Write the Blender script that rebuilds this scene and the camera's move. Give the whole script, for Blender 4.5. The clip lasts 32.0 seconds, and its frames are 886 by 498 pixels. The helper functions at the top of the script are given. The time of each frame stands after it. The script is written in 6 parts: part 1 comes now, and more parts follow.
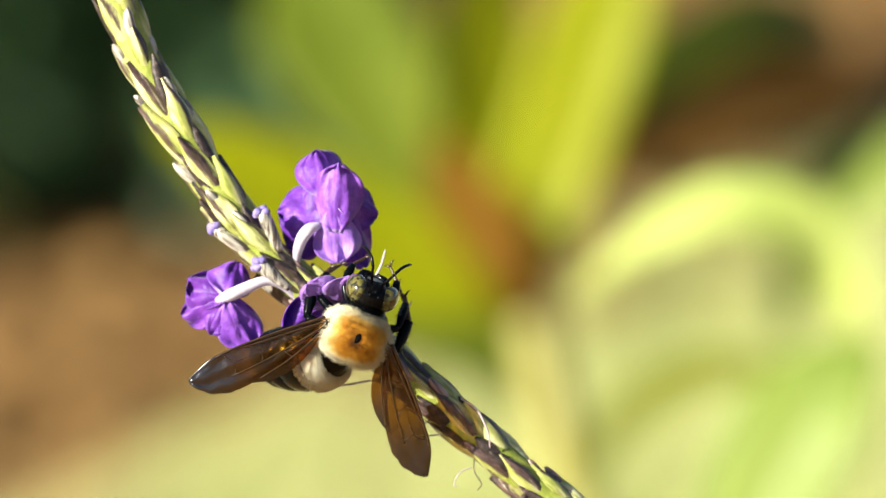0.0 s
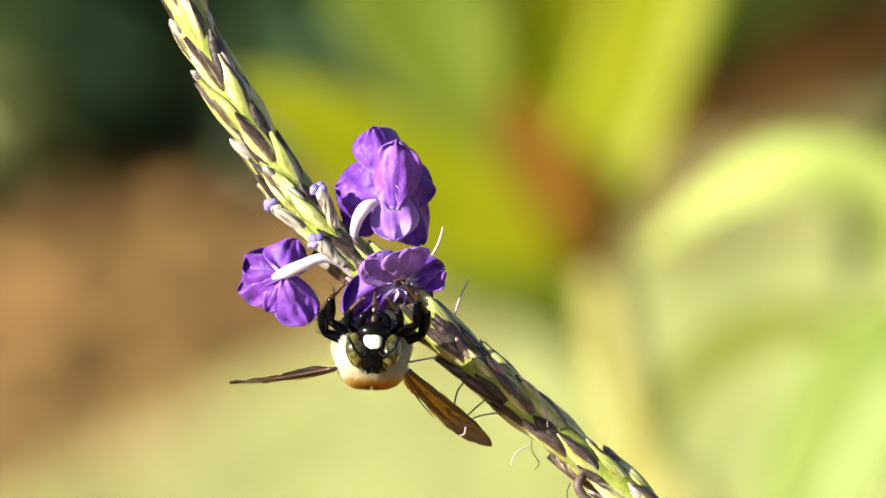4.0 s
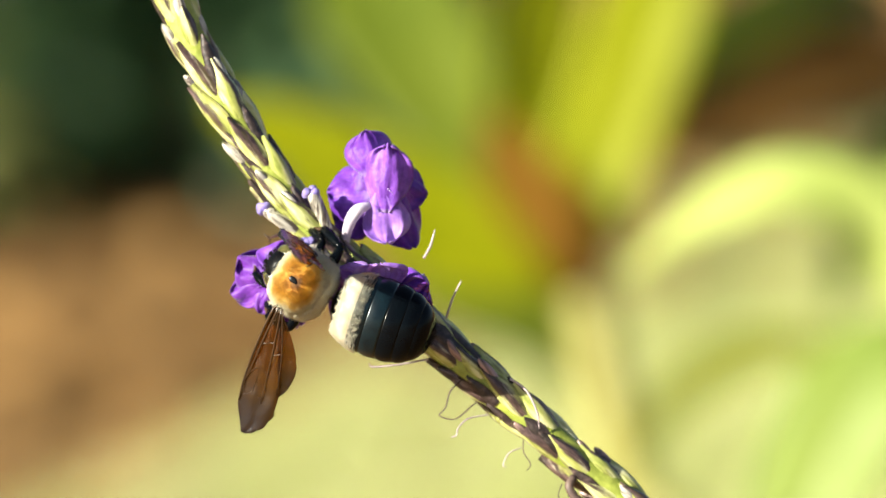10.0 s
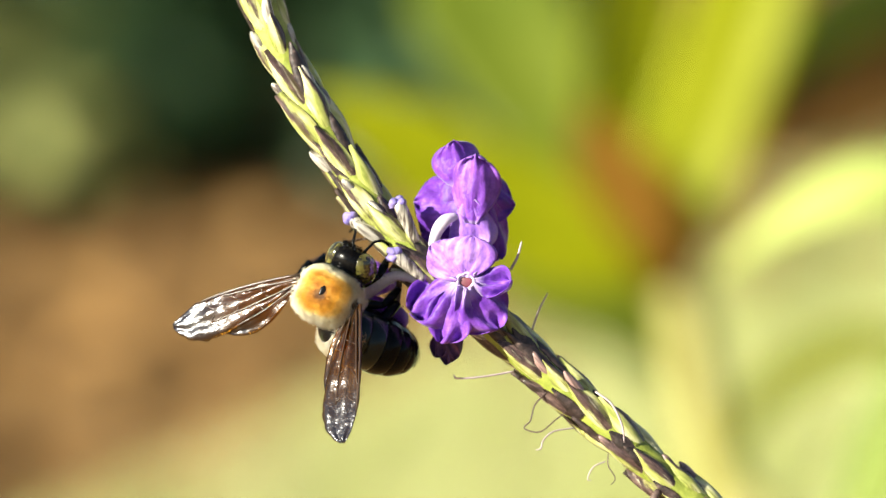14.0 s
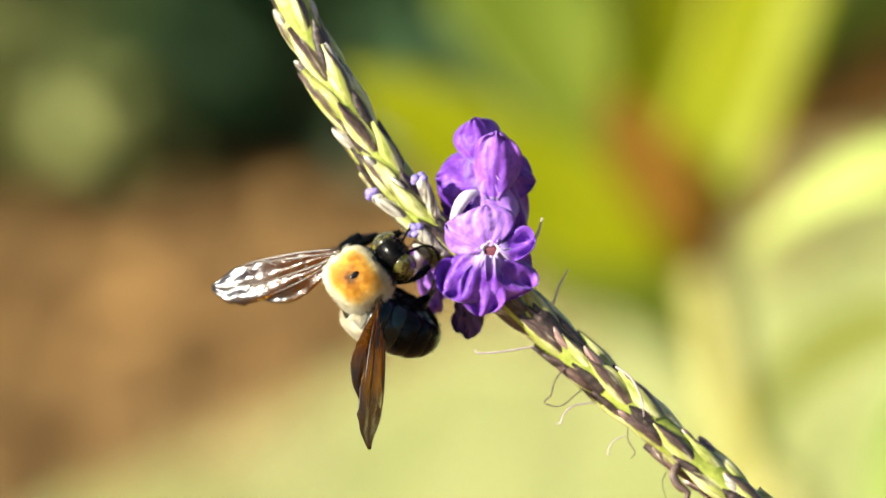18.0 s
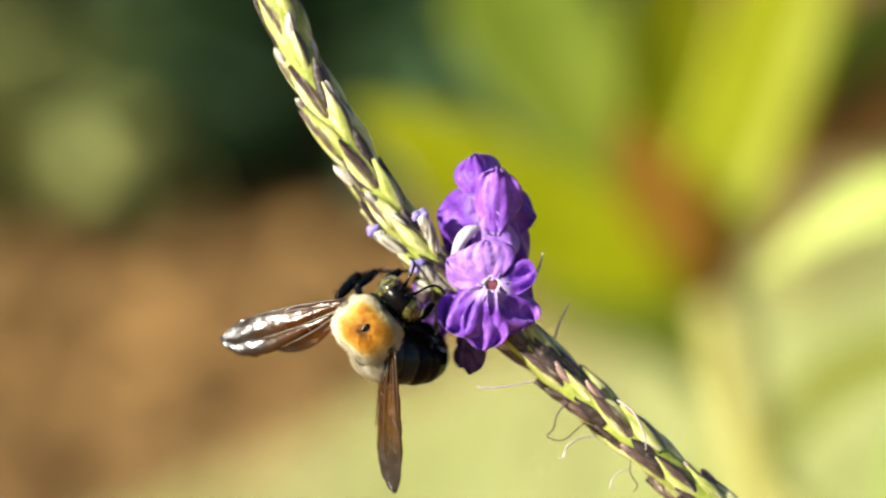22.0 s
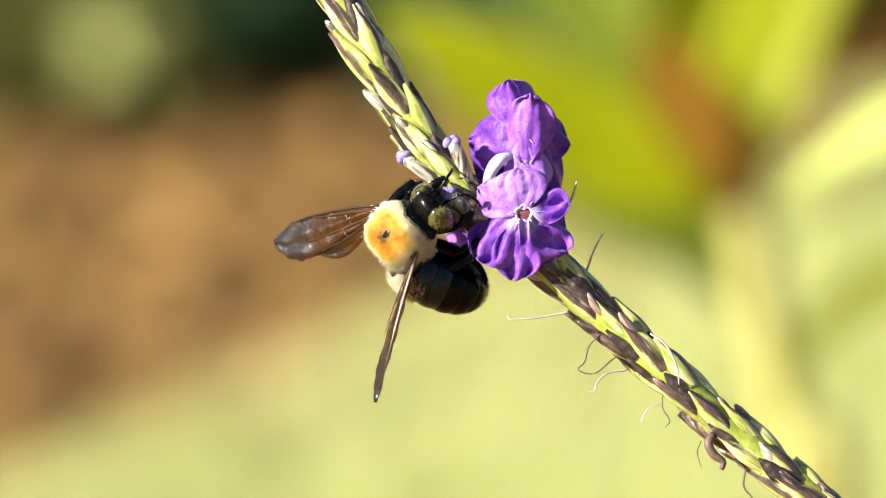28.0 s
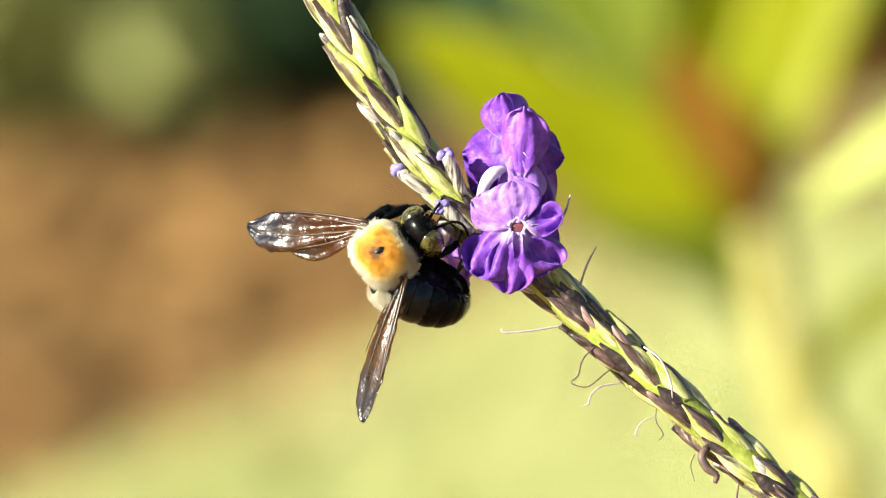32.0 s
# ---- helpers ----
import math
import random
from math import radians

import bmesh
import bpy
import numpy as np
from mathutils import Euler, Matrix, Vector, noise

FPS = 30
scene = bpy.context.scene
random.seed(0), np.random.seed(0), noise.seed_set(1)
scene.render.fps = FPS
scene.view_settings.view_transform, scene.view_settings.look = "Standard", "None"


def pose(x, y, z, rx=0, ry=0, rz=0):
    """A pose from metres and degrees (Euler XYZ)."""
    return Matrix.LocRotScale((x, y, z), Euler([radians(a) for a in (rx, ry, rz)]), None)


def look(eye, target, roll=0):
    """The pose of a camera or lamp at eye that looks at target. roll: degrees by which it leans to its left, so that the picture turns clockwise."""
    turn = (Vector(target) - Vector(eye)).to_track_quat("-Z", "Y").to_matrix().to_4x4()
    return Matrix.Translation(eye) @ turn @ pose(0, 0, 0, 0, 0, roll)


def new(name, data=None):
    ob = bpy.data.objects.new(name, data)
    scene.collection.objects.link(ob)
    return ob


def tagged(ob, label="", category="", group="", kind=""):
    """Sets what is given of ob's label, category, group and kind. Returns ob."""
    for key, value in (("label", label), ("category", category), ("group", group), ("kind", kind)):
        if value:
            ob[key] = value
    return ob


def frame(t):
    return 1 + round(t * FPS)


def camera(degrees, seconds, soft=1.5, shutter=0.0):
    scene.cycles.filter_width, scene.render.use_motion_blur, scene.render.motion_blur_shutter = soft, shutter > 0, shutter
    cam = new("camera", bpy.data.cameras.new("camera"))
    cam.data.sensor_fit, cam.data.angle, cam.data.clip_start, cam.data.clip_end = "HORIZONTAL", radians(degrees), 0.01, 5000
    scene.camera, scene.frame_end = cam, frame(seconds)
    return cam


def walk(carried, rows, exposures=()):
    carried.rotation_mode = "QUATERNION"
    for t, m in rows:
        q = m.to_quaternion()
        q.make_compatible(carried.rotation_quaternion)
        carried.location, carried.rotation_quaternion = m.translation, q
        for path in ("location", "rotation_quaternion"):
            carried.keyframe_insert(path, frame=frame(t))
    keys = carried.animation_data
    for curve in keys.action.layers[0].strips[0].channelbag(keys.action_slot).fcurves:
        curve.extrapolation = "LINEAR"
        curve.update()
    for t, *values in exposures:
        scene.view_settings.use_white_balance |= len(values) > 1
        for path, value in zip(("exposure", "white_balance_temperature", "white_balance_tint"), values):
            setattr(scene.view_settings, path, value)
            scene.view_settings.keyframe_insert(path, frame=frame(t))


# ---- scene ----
cam = camera(8.9656, 32.0, soft=1.25, shutter=0.0)
walk(cam, [
    (0, pose(-0.004128, -0.611426, 0.893583, 77.4670, 0, -2.3550) @ pose(0, 0, 0, 0, 0, -0.500)),
    (0.5, pose(-0.003803, -0.610285, 0.894027, 77.5531, 0, -2.3076) @ pose(0, 0, 0, 0, 0, -0.500)),
    (1, pose(-0.003478, -0.609143, 0.894471, 77.6564, 0, -2.2306) @ pose(0, 0, 0, 0, 0, -0.500)),
    (1.5, pose(-0.003153, -0.608487, 0.895036, 77.4836, 0, -2.1354) @ pose(0, 0, 0, 0, 0, -0.500)),
    (2, pose(-0.002828, -0.607831, 0.895602, 77.2535, 0, -1.8928) @ pose(0, 0, 0, 0, 0, -0.500)),
    (2.5, pose(-0.002503, -0.607175, 0.896167, 77.1208, 0, -1.6795) @ pose(0, 0, 0, 0, 0, -0.492)),
    (3, pose(-0.002178, -0.606519, 0.896732, 76.9365, 0, -1.5312) @ pose(0, 0, 0, 0, 0, -0.483)),
    (3.5, pose(-0.002045, -0.606449, 0.897010, 76.8126, 0, -1.5303) @ pose(0, 0, 0, 0, 0, -0.475)),
    (5.5, pose(-0.001510, -0.606172, 0.898122, 76.8442, 0, -1.7389) @ pose(0, 0, 0, 0, 0, -0.442)),
    (6, pose(-0.001376, -0.606103, 0.898400, 76.8979, 0, -1.7734) @ pose(0, 0, 0, 0, 0, -0.433)),
    (6.5, pose(-0.001663, -0.606761, 0.897826, 77.0086, 0, -1.8355) @ pose(0, 0, 0, 0, 0, -0.425)),
    (7, pose(-0.001949, -0.607420, 0.897252, 76.9303, 0, -1.8445) @ pose(0, 0, 0, 0, 0, -0.417)),
    (7.5, pose(-0.002236, -0.608078, 0.896677, 76.8921, 0, -1.9538) @ pose(0, 0, 0, 0, 0, -0.408)),
    (8, pose(-0.002522, -0.608737, 0.896103, 76.8941, 0, -1.9333) @ pose(0, 0, 0, 0, 0, -0.400)),
    (8.5, pose(-0.003210, -0.609841, 0.894429, 77.0156, 0, -1.9685) @ pose(0, 0, 0, 0, 0, -0.442)),
    (9, pose(-0.003898, -0.610946, 0.892754, 77.2058, 0, -1.8917) @ pose(0, 0, 0, 0, 0, -0.483)),
    (9.5, pose(-0.003497, -0.611426, 0.893583, 77.1062, 0, -1.7348) @ pose(0, 0, 0, 0, 0, -0.525)),
    (10, pose(-0.003096, -0.611098, 0.894210, 77.2092, 0, -1.7440) @ pose(0, 0, 0, 0, 0, -0.567)),
    (10.5, pose(-0.002637, -0.610437, 0.896172, 77.2137, 0, -1.9070) @ pose(0, 0, 0, 0, 0, -0.608)),
    (11, pose(-0.002178, -0.609776, 0.898135, 77.2468, 0, -1.8694) @ pose(0, 0, 0, 0, 0, -0.650)),
    (11.5, pose(-0.002178, -0.609614, 0.898094, 77.2243, 0, -1.7280) @ pose(0, 0, 0, 0, 0, -0.500)),
    (12, pose(-0.002178, -0.609452, 0.898054, 76.9957, 0, -1.4745) @ pose(0, 0, 0, 0, 0, -0.300)),
    (12.5, pose(-0.002178, -0.609291, 0.898014, 76.8185, 0, -1.2209) @ pose(0, 0, 0, 0, 0, -0.150)),
    (13, pose(-0.002178, -0.608320, 0.897772, 76.7638, 0, -1.0036) @ pose(0, 0, 0, 0, 0, 0.000)),
    (13.5, pose(-0.002023, -0.607388, 0.897379, 76.8953, 0, -0.8010) @ pose(0, 0, 0, 0, 0, -0.050)),
    (15.5, pose(-0.001400, -0.608509, 0.897017, 77.0877, 0, -0.6875) @ pose(0, 0, 0, 0, 0, -0.250)),
    (16, pose(-0.001245, -0.609193, 0.897027, 77.1634, 0, -0.7014) @ pose(0, 0, 0, 0, 0, -0.500)),
    (16.5, pose(-0.001089, -0.609878, 0.897037, 76.9298, 0, -0.5560) @ pose(0, 0, 0, 0, 0, -0.400)),
    (17, pose(-0.000934, -0.610562, 0.897048, 76.8565, 0, -0.5345) @ pose(0, 0, 0, 0, 0, -0.300)),
    (17.5, pose(-0.000778, -0.611813, 0.897199, 76.8849, 0, -0.4887) @ pose(0, 0, 0, 0, 0, -0.225)),
    (18, pose(-0.000622, -0.613063, 0.897351, 76.8445, 0, -0.3899) @ pose(0, 0, 0, 0, 0, -0.150)),
    (18.5, pose(-0.000467, -0.614314, 0.897502, 76.8615, 0, -0.3559) @ pose(0, 0, 0, 0, 0, -0.075)),
    (19, pose(-0.000311, -0.615564, 0.897653, 76.8556, 0, -0.4047) @ pose(0, 0, 0, 0, 0, 0.000)),
    (19.5, pose(-0.000156, -0.615699, 0.897527, 77.0129, 0, -0.4547) @ pose(0, 0, 0, 0, 0, -0.150)),
    (20, pose(0.000000, -0.615834, 0.897400, 77.2675, 0, -0.3984) @ pose(0, 0, 0, 0, 0, -0.300)),
    (20.5, pose(0.000401, -0.615843, 0.897776, 77.2910, 0, -0.3542) @ pose(0, 0, 0, 0, 0, -0.300)),
    (21, pose(0.000803, -0.615852, 0.898153, 77.0110, 0, -0.4163) @ pose(0, 0, 0, 0, 0, -0.300)),
    (21.5, pose(0.001204, -0.615861, 0.898529, 77.0344, 0, -0.3779) @ pose(0, 0, 0, 0, 0, -0.500)),
    (22, pose(0.001605, -0.615870, 0.898906, 77.1267, 0, -0.1684) @ pose(0, 0, 0, 0, 0, -0.700)),
    (22.5, pose(0.002007, -0.615880, 0.899282, 76.9268, 0, 0.0176) @ pose(0, 0, 0, 0, 0, -0.400)),
    (23, pose(0.002408, -0.615889, 0.899659, 76.4519, 0, 0.1386) @ pose(0, 0, 0, 0, 0, 0.000)),
    (23.5, pose(0.002167, -0.615894, 0.900050, 76.6114, 0, 0.1512) @ pose(0, 0, 0, 0, 0, 0.000)),
    (24, pose(0.001926, -0.615900, 0.900441, 76.6965, 0, 0.3823) @ pose(0, 0, 0, 0, 0, 0.000)),
    (24.5, pose(0.001685, -0.613544, 0.900244, 76.4841, 0, 0.3804) @ pose(0, 0, 0, 0, 0, 0.000)),
    (25, pose(0.001445, -0.611189, 0.900047, 76.2889, 0, 0.2486) @ pose(0, 0, 0, 0, 0, 0.000)),
    (25.5, pose(0.001204, -0.608833, 0.899849, 76.3286, 0, 0.0577) @ pose(0, 0, 0, 0, 0, 0.000)),
    (27.5, pose(0.000241, -0.601675, 0.899624, 76.0522, 0, -0.1483) @ pose(0, 0, 0, 0, 0, 0.000)),
    (28, pose(0.000000, -0.601583, 0.899992, 76.0000, 0, 0.0000) @ pose(0, 0, 0, 0, 0, 0.000)),
    (28.5, pose(0.000588, -0.601594, 0.899950, 76.0212, 0, 0.2095) @ pose(0, 0, 0, 0, 0, 0.000)),
    (29, pose(0.001175, -0.601604, 0.899908, 76.0079, 0, 0.2477) @ pose(0, 0, 0, 0, 0, 0.000)),
    (29.5, pose(0.001763, -0.601615, 0.899866, 76.0119, 0, 0.2683) @ pose(0, 0, 0, 0, 0, 0.000)),
    (30, pose(0.002350, -0.601625, 0.899825, 76.0159, 0, 0.1589) @ pose(0, 0, 0, 0, 0, 0.000)),
    (30.5, pose(0.002938, -0.601635, 0.899783, 75.8938, 0, 0.2444) @ pose(0, 0, 0, 0, 0, 0.000)),
    (31, pose(0.003526, -0.601646, 0.899741, 76.0410, 0, 0.2354) @ pose(0, 0, 0, 0, 0, 0.000)),
    (31.5, pose(0.004113, -0.601656, 0.899700, 76.1596, 0, 0.2914) @ pose(0, 0, 0, 0, 0, 0.000)),
    (32, pose(0.004701, -0.601667, 0.899658, 76.1636, 0, 0.3828) @ pose(0, 0, 0, 0, 0, 0.000)),
], [(0, 1.49), (14, 1.53), (17, 1.53), (20, 1.46), (24, 1.40), (26, 1.53), (28, 1.58), (32, 1.62)])

# ---- world, sun, exposure ----
PITCH = radians(14.0)                      # the camera looks down on the spike by this much
RIGHT = Vector((1, 0, 0))
UP = Vector((0, math.sin(PITCH), math.cos(PITCH)))
BACK = Vector((0, -math.cos(PITCH), math.sin(PITCH)))
SPOT = Vector((0, 0, 0.75))                # middle of the subject plane
DIST = 0.62                                # camera to subject plane
FOCAL = 10000.0
K = DIST / FOCAL                           # one plan unit of the subject plane, 0.062 mm
EYE = SPOT + BACK * DIST
B = Matrix((RIGHT, UP, BACK)).transposed().to_4x4()

cam.data.dof.use_dof = True
cam.data.dof.focus_distance = 0.617
cam.data.dof.aperture_fstop = 17.0

SUN_TO = RIGHT * -0.78 + UP * 0.28 + BACK * 0.50
SUN_TO.normalize()
world = bpy.data.worlds.new("sky")
scene.world = world
world.use_nodes = True
sky = world.node_tree.nodes.new("ShaderNodeTexSky")
sky.sky_type = "NISHITA"
sky.sun_disc = False
sky.sun_elevation = math.asin(SUN_TO.z)
sky.sun_rotation = math.atan2(SUN_TO.x, SUN_TO.y)
world.node_tree.links.new(sky.outputs[0], world.node_tree.nodes["Background"].inputs[0])
world.node_tree.nodes["Background"].inputs[1].default_value = 0.046
sun = new("sun", bpy.data.lights.new("sun", "SUN"))
sun.data.energy = 5.0
sun.data.angle = radians(0.53)
sun.data.color = (1.0, 0.945, 0.775)
sun.matrix_world = look(SUN_TO * 5, (0, 0, 0))

# ---- materials ----
def ramp(nt, stops, fac):
    n = nt.nodes.new("ShaderNodeValToRGB")
    el = n.color_ramp.elements
    while len(el) < len(stops):
        el.new(0.5)
    for e, (p, c) in zip(el, stops):
        e.position = p
        e.color = (*c, 1)
    nt.links.new(fac, n.inputs[0])
    return n.outputs[0]


def noise_of(nt, scale, detail=4, coords=None, rough=0.55):
    n = nt.nodes.new("ShaderNodeTexNoise")
    n.inputs["Scale"].default_value = scale
    n.inputs["Detail"].default_value = detail
    n.inputs["Roughness"].default_value = rough
    if coords is not None:
        nt.links.new(coords, n.inputs["Vector"])
    return n.outputs["Fac"]


def mix_col(nt, fac, a, b, mode="MIX"):
    n = nt.nodes.new("ShaderNodeMix")
    n.data_type = "RGBA"
    n.blend_type = mode
    for sock, val in ((n.inputs[0], fac), (n.inputs[6], a), (n.inputs[7], b)):
        if isinstance(val, (int, float)):
            sock.default_value = val
        elif isinstance(val, tuple):
            sock.default_value = (*val, 1)
        else:
            nt.links.new(val, sock)
    return n.outputs[2]


def math_of(nt, op, a, b=0.0):
    n = nt.nodes.new("ShaderNodeMath")
    n.operation = op
    for sock, val in ((n.inputs[0], a), (n.inputs[1], b)):
        if isinstance(val, (int, float)):
            sock.default_value = val
        else:
            nt.links.new(val, sock)
    return n.outputs[0]


def surface(name, stops, scale, rough=0.6, metal=0.0, bump=0.2, bump_scale=None, translucent=0.0, tr_col=None,
            spec=0.5, coat=0.0, sheen=0.0, bump_dist=0.0002, vary=0.0, fine=None):
    """A noise-coloured surface in local metres: colour stops over a coarse noise, a fine grain, relief, and light let through."""
    m = bpy.data.materials.new(name)
    m.use_nodes = True
    nt = m.node_tree
    bsdf = nt.nodes["Principled BSDF"]
    out = nt.nodes["Material Output"]
    co = nt.nodes.new("ShaderNodeTexCoord").outputs["Object"]
    col = ramp(nt, stops, noise_of(nt, scale, 5, co))
    grain = noise_of(nt, fine or scale * 7, 3, co)
    col = mix_col(nt, 0.35, col, mix_col(nt, 1.0, col, ramp(nt, [(0.3, (0.55, 0.55, 0.55)), (0.7, (1.0, 1.0, 1.0))], grain), "MULTIPLY"))
    if vary:
        info = nt.nodes.new("ShaderNodeObjectInfo").outputs["Random"]
        shade = ramp(nt, [(0.0, (1 - vary,) * 3), (1.0, (1.0,) * 3)], info)
        col = mix_col(nt, 1.0, col, shade, "MULTIPLY")
    nt.links.new(col, bsdf.inputs["Base Color"])
    bsdf.inputs["Roughness"].default_value = rough
    bsdf.inputs["Metallic"].default_value = metal
    bsdf.inputs["Specular IOR Level"].default_value = spec
    bsdf.inputs["Coat Weight"].default_value = coat
    bsdf.inputs["Coat Roughness"].default_value = 0.12
    bsdf.inputs["Sheen Weight"].default_value = sheen
    if bump:
        bn = nt.nodes.new("ShaderNodeBump")
        bn.inputs["Strength"].default_value = bump
        bn.inputs["Distance"].default_value = bump_dist
        nt.links.new(noise_of(nt, bump_scale or scale * 5, 4, co), bn.inputs["Height"])
        nt.links.new(bn.outputs[0], bsdf.inputs["Normal"])
    if translucent:
        tr = nt.nodes.new("ShaderNodeBsdfTranslucent")
        if tr_col:
            nt.links.new(mix_col(nt, 1.0, col, tr_col, "MULTIPLY"), tr.inputs[0])
        else:
            nt.links.new(col, tr.inputs[0])
        mx = nt.nodes.new("ShaderNodeMixShader")
        mx.inputs[0].default_value = translucent
        nt.links.new(bsdf.outputs[0], mx.inputs[1])
        nt.links.new(tr.outputs[0], mx.inputs[2])
        nt.links.new(mx.outputs[0], out.inputs[0])
    return m


MULCH = surface("mulch", [(0.25, (0.118, 0.057, 0.011)), (0.5, (0.260, 0.134, 0.032)), (0.75, (0.378, 0.218, 0.063))], 9, 0.9, bump=0.8, bump_dist=0.01)
CHIP = surface("wood_chip", [(0.3, (0.143, 0.069, 0.015)), (0.7, (0.328, 0.185, 0.054))], 30, 0.9, vary=0.5)
LAWN = surface("lawn_soil", [(0.3, (0.522, 0.544, 0.209)), (0.7, (0.653, 0.659, 0.310))], 6, 0.9, bump=0.8, bump_dist=0.01)
GRASS = surface("grass", [(0.3, (0.506, 0.544, 0.202)), (0.7, (0.653, 0.659, 0.317))], 5, 0.5, translucent=0.35, bump=0)
DARKLEAF = surface("shrub_leaf", [(0.3, (0.050, 0.115, 0.046)), (0.7, (0.105, 0.20, 0.078))], 6, 0.5, translucent=0.1, bump=0, vary=0.5)
GREYLEAF = surface("pale_shrub_leaf", [(0.3, (0.24, 0.28, 0.08)), (0.7, (0.38, 0.40, 0.14))], 6, 0.5, translucent=0.2, bump=0)
BARK = surface("bark", [(0.3, (0.08, 0.05, 0.03)), (0.7, (0.2, 0.13, 0.08))], 40, 0.9, bump=0.6, bump_dist=0.002)
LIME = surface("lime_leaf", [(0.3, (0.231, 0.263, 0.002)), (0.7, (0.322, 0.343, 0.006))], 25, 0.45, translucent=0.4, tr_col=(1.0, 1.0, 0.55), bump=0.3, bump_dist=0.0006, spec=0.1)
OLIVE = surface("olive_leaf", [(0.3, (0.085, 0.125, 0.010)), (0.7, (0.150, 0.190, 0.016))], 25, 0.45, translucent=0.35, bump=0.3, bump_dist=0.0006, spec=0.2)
PALE = surface("pale_leaf", [(0.3, (0.453, 0.548, 0.126)), (0.7, (0.642, 0.708, 0.260))], 25, 0.35, translucent=0.35, bump=0.3, bump_dist=0.0006, spec=0.2)
GREENLEAF = surface("green_leaf", [(0.3, (0.164, 0.246, 0.033)), (0.7, (0.295, 0.369, 0.082))], 25, 0.4, translucent=0.35, bump=0.3, bump_dist=0.0006, spec=0.2)
YELLOWGREEN = surface("yellow_green_leaf", [(0.3, (0.168, 0.192, 0.016)), (0.7, (0.248, 0.272, 0.032))], 25, 0.45, translucent=0.35, bump=0.3, bump_dist=0.0006, spec=0.2)
# brown of the added blade that stands in for shaded mulch
MULCH_SHADE = surface("mulch_shade", [(0.3, (0.168, 0.084, 0.018)), (0.7, (0.272, 0.144, 0.036))], 25, 0.8, translucent=0.2, bump=0.3, bump_dist=0.0006, spec=0.1)
CANE = surface("cane", [(0.3, (0.216, 0.208, 0.040)), (0.7, (0.320, 0.296, 0.080))], 40, 0.5, bump=0.3, bump_dist=0.0006)
RUSSET = surface("russet_sheath", [(0.3, (0.102, 0.048, 0.004)), (0.7, (0.170, 0.081, 0.008))], 40, 0.75, spec=0.08, translucent=0.2, bump=0.3, bump_dist=0.0006)

AXIS = surface("spike_axis", [(0.3, (0.16, 0.20, 0.025)), (0.5, (0.28, 0.33, 0.05)), (0.7, (0.40, 0.44, 0.09))], 500, 0.5, bump=0.4, bump_dist=0.0002)
WHITE_TUBE = surface("tube", [(0.3, (0.62, 0.53, 0.72)), (0.7, (0.82, 0.78, 0.83))], 500, 0.5, translucent=0.25, bump=0.15)
LILAC_WHITE = surface("throat_rim", [(0.3, (0.58, 0.45, 0.72)), (0.7, (0.84, 0.78, 0.88))], 700, 0.5, translucent=0.25, bump=0.15)
STYLE = surface("style", [(0.3, (0.30, 0.24, 0.25)), (0.7, (0.55, 0.46, 0.48))], 900, 0.5, bump=0)
STYLE_DARK = surface("dry_style", [(0.3, (0.05, 0.03, 0.03)), (0.7, (0.15, 0.10, 0.08))], 900, 0.6, bump=0)
THROAT = surface("throat", [(0.3, (0.10, 0.02, 0.03)), (0.7, (0.22, 0.05, 0.08))], 900, 0.6, bump=0)
WITHER = surface("withered_petal", [(0.3, (0.03, 0.012, 0.05)), (0.7, (0.09, 0.03, 0.13))], 700, 0.7, bump=0.5)
BUD_TIP = surface("bud_tip", [(0.3, (0.14, 0.11, 0.36)), (0.7, (0.30, 0.24, 0.55))], 900, 0.7, bump=0.5)

CHITIN = surface("black_shell", [(0.3, (0.002, 0.002, 0.0025)), (0.7, (0.004, 0.004, 0.004))], 700, 0.25, bump=0.25, bump_scale=5000, bump_dist=0.00003, spec=0.15)
TEAL = surface("blue_black_tergite", [(0.3, (0.003, 0.008, 0.012)), (0.7, (0.006, 0.017, 0.023))], 700, 0.27, metal=0.35, bump=0.3, bump_scale=5500, bump_dist=0.00003, spec=0.4)
GLOSS = surface("black_gloss_shell", [(0.3, (0.0015, 0.002, 0.003)), (0.7, (0.002, 0.0035, 0.005))], 700, 0.2, bump=0.25, bump_scale=5500, bump_dist=0.00003, spec=0.09)
DARKHAIR = surface("dark_hair", [(0.3, (0.004, 0.003, 0.003)), (0.7, (0.010, 0.008, 0.007))], 900, 0.6, bump=0, spec=0.04)
LEGBROWN = surface("leg_brown", [(0.3, (0.02, 0.010, 0.006)), (0.7, (0.09, 0.045, 0.022))], 900, 0.35, bump=0)
CREAM = surface("cream_hair", [(0.3, (0.90, 0.82, 0.60)), (0.7, (0.97, 0.95, 0.84))], 900, 0.6, translucent=0.5, bump=0)
FACE = surface("ivory_face", [(0.3, (0.78, 0.75, 0.62)), (0.7, (0.86, 0.83, 0.72))], 700, 0.35, bump=0.1)


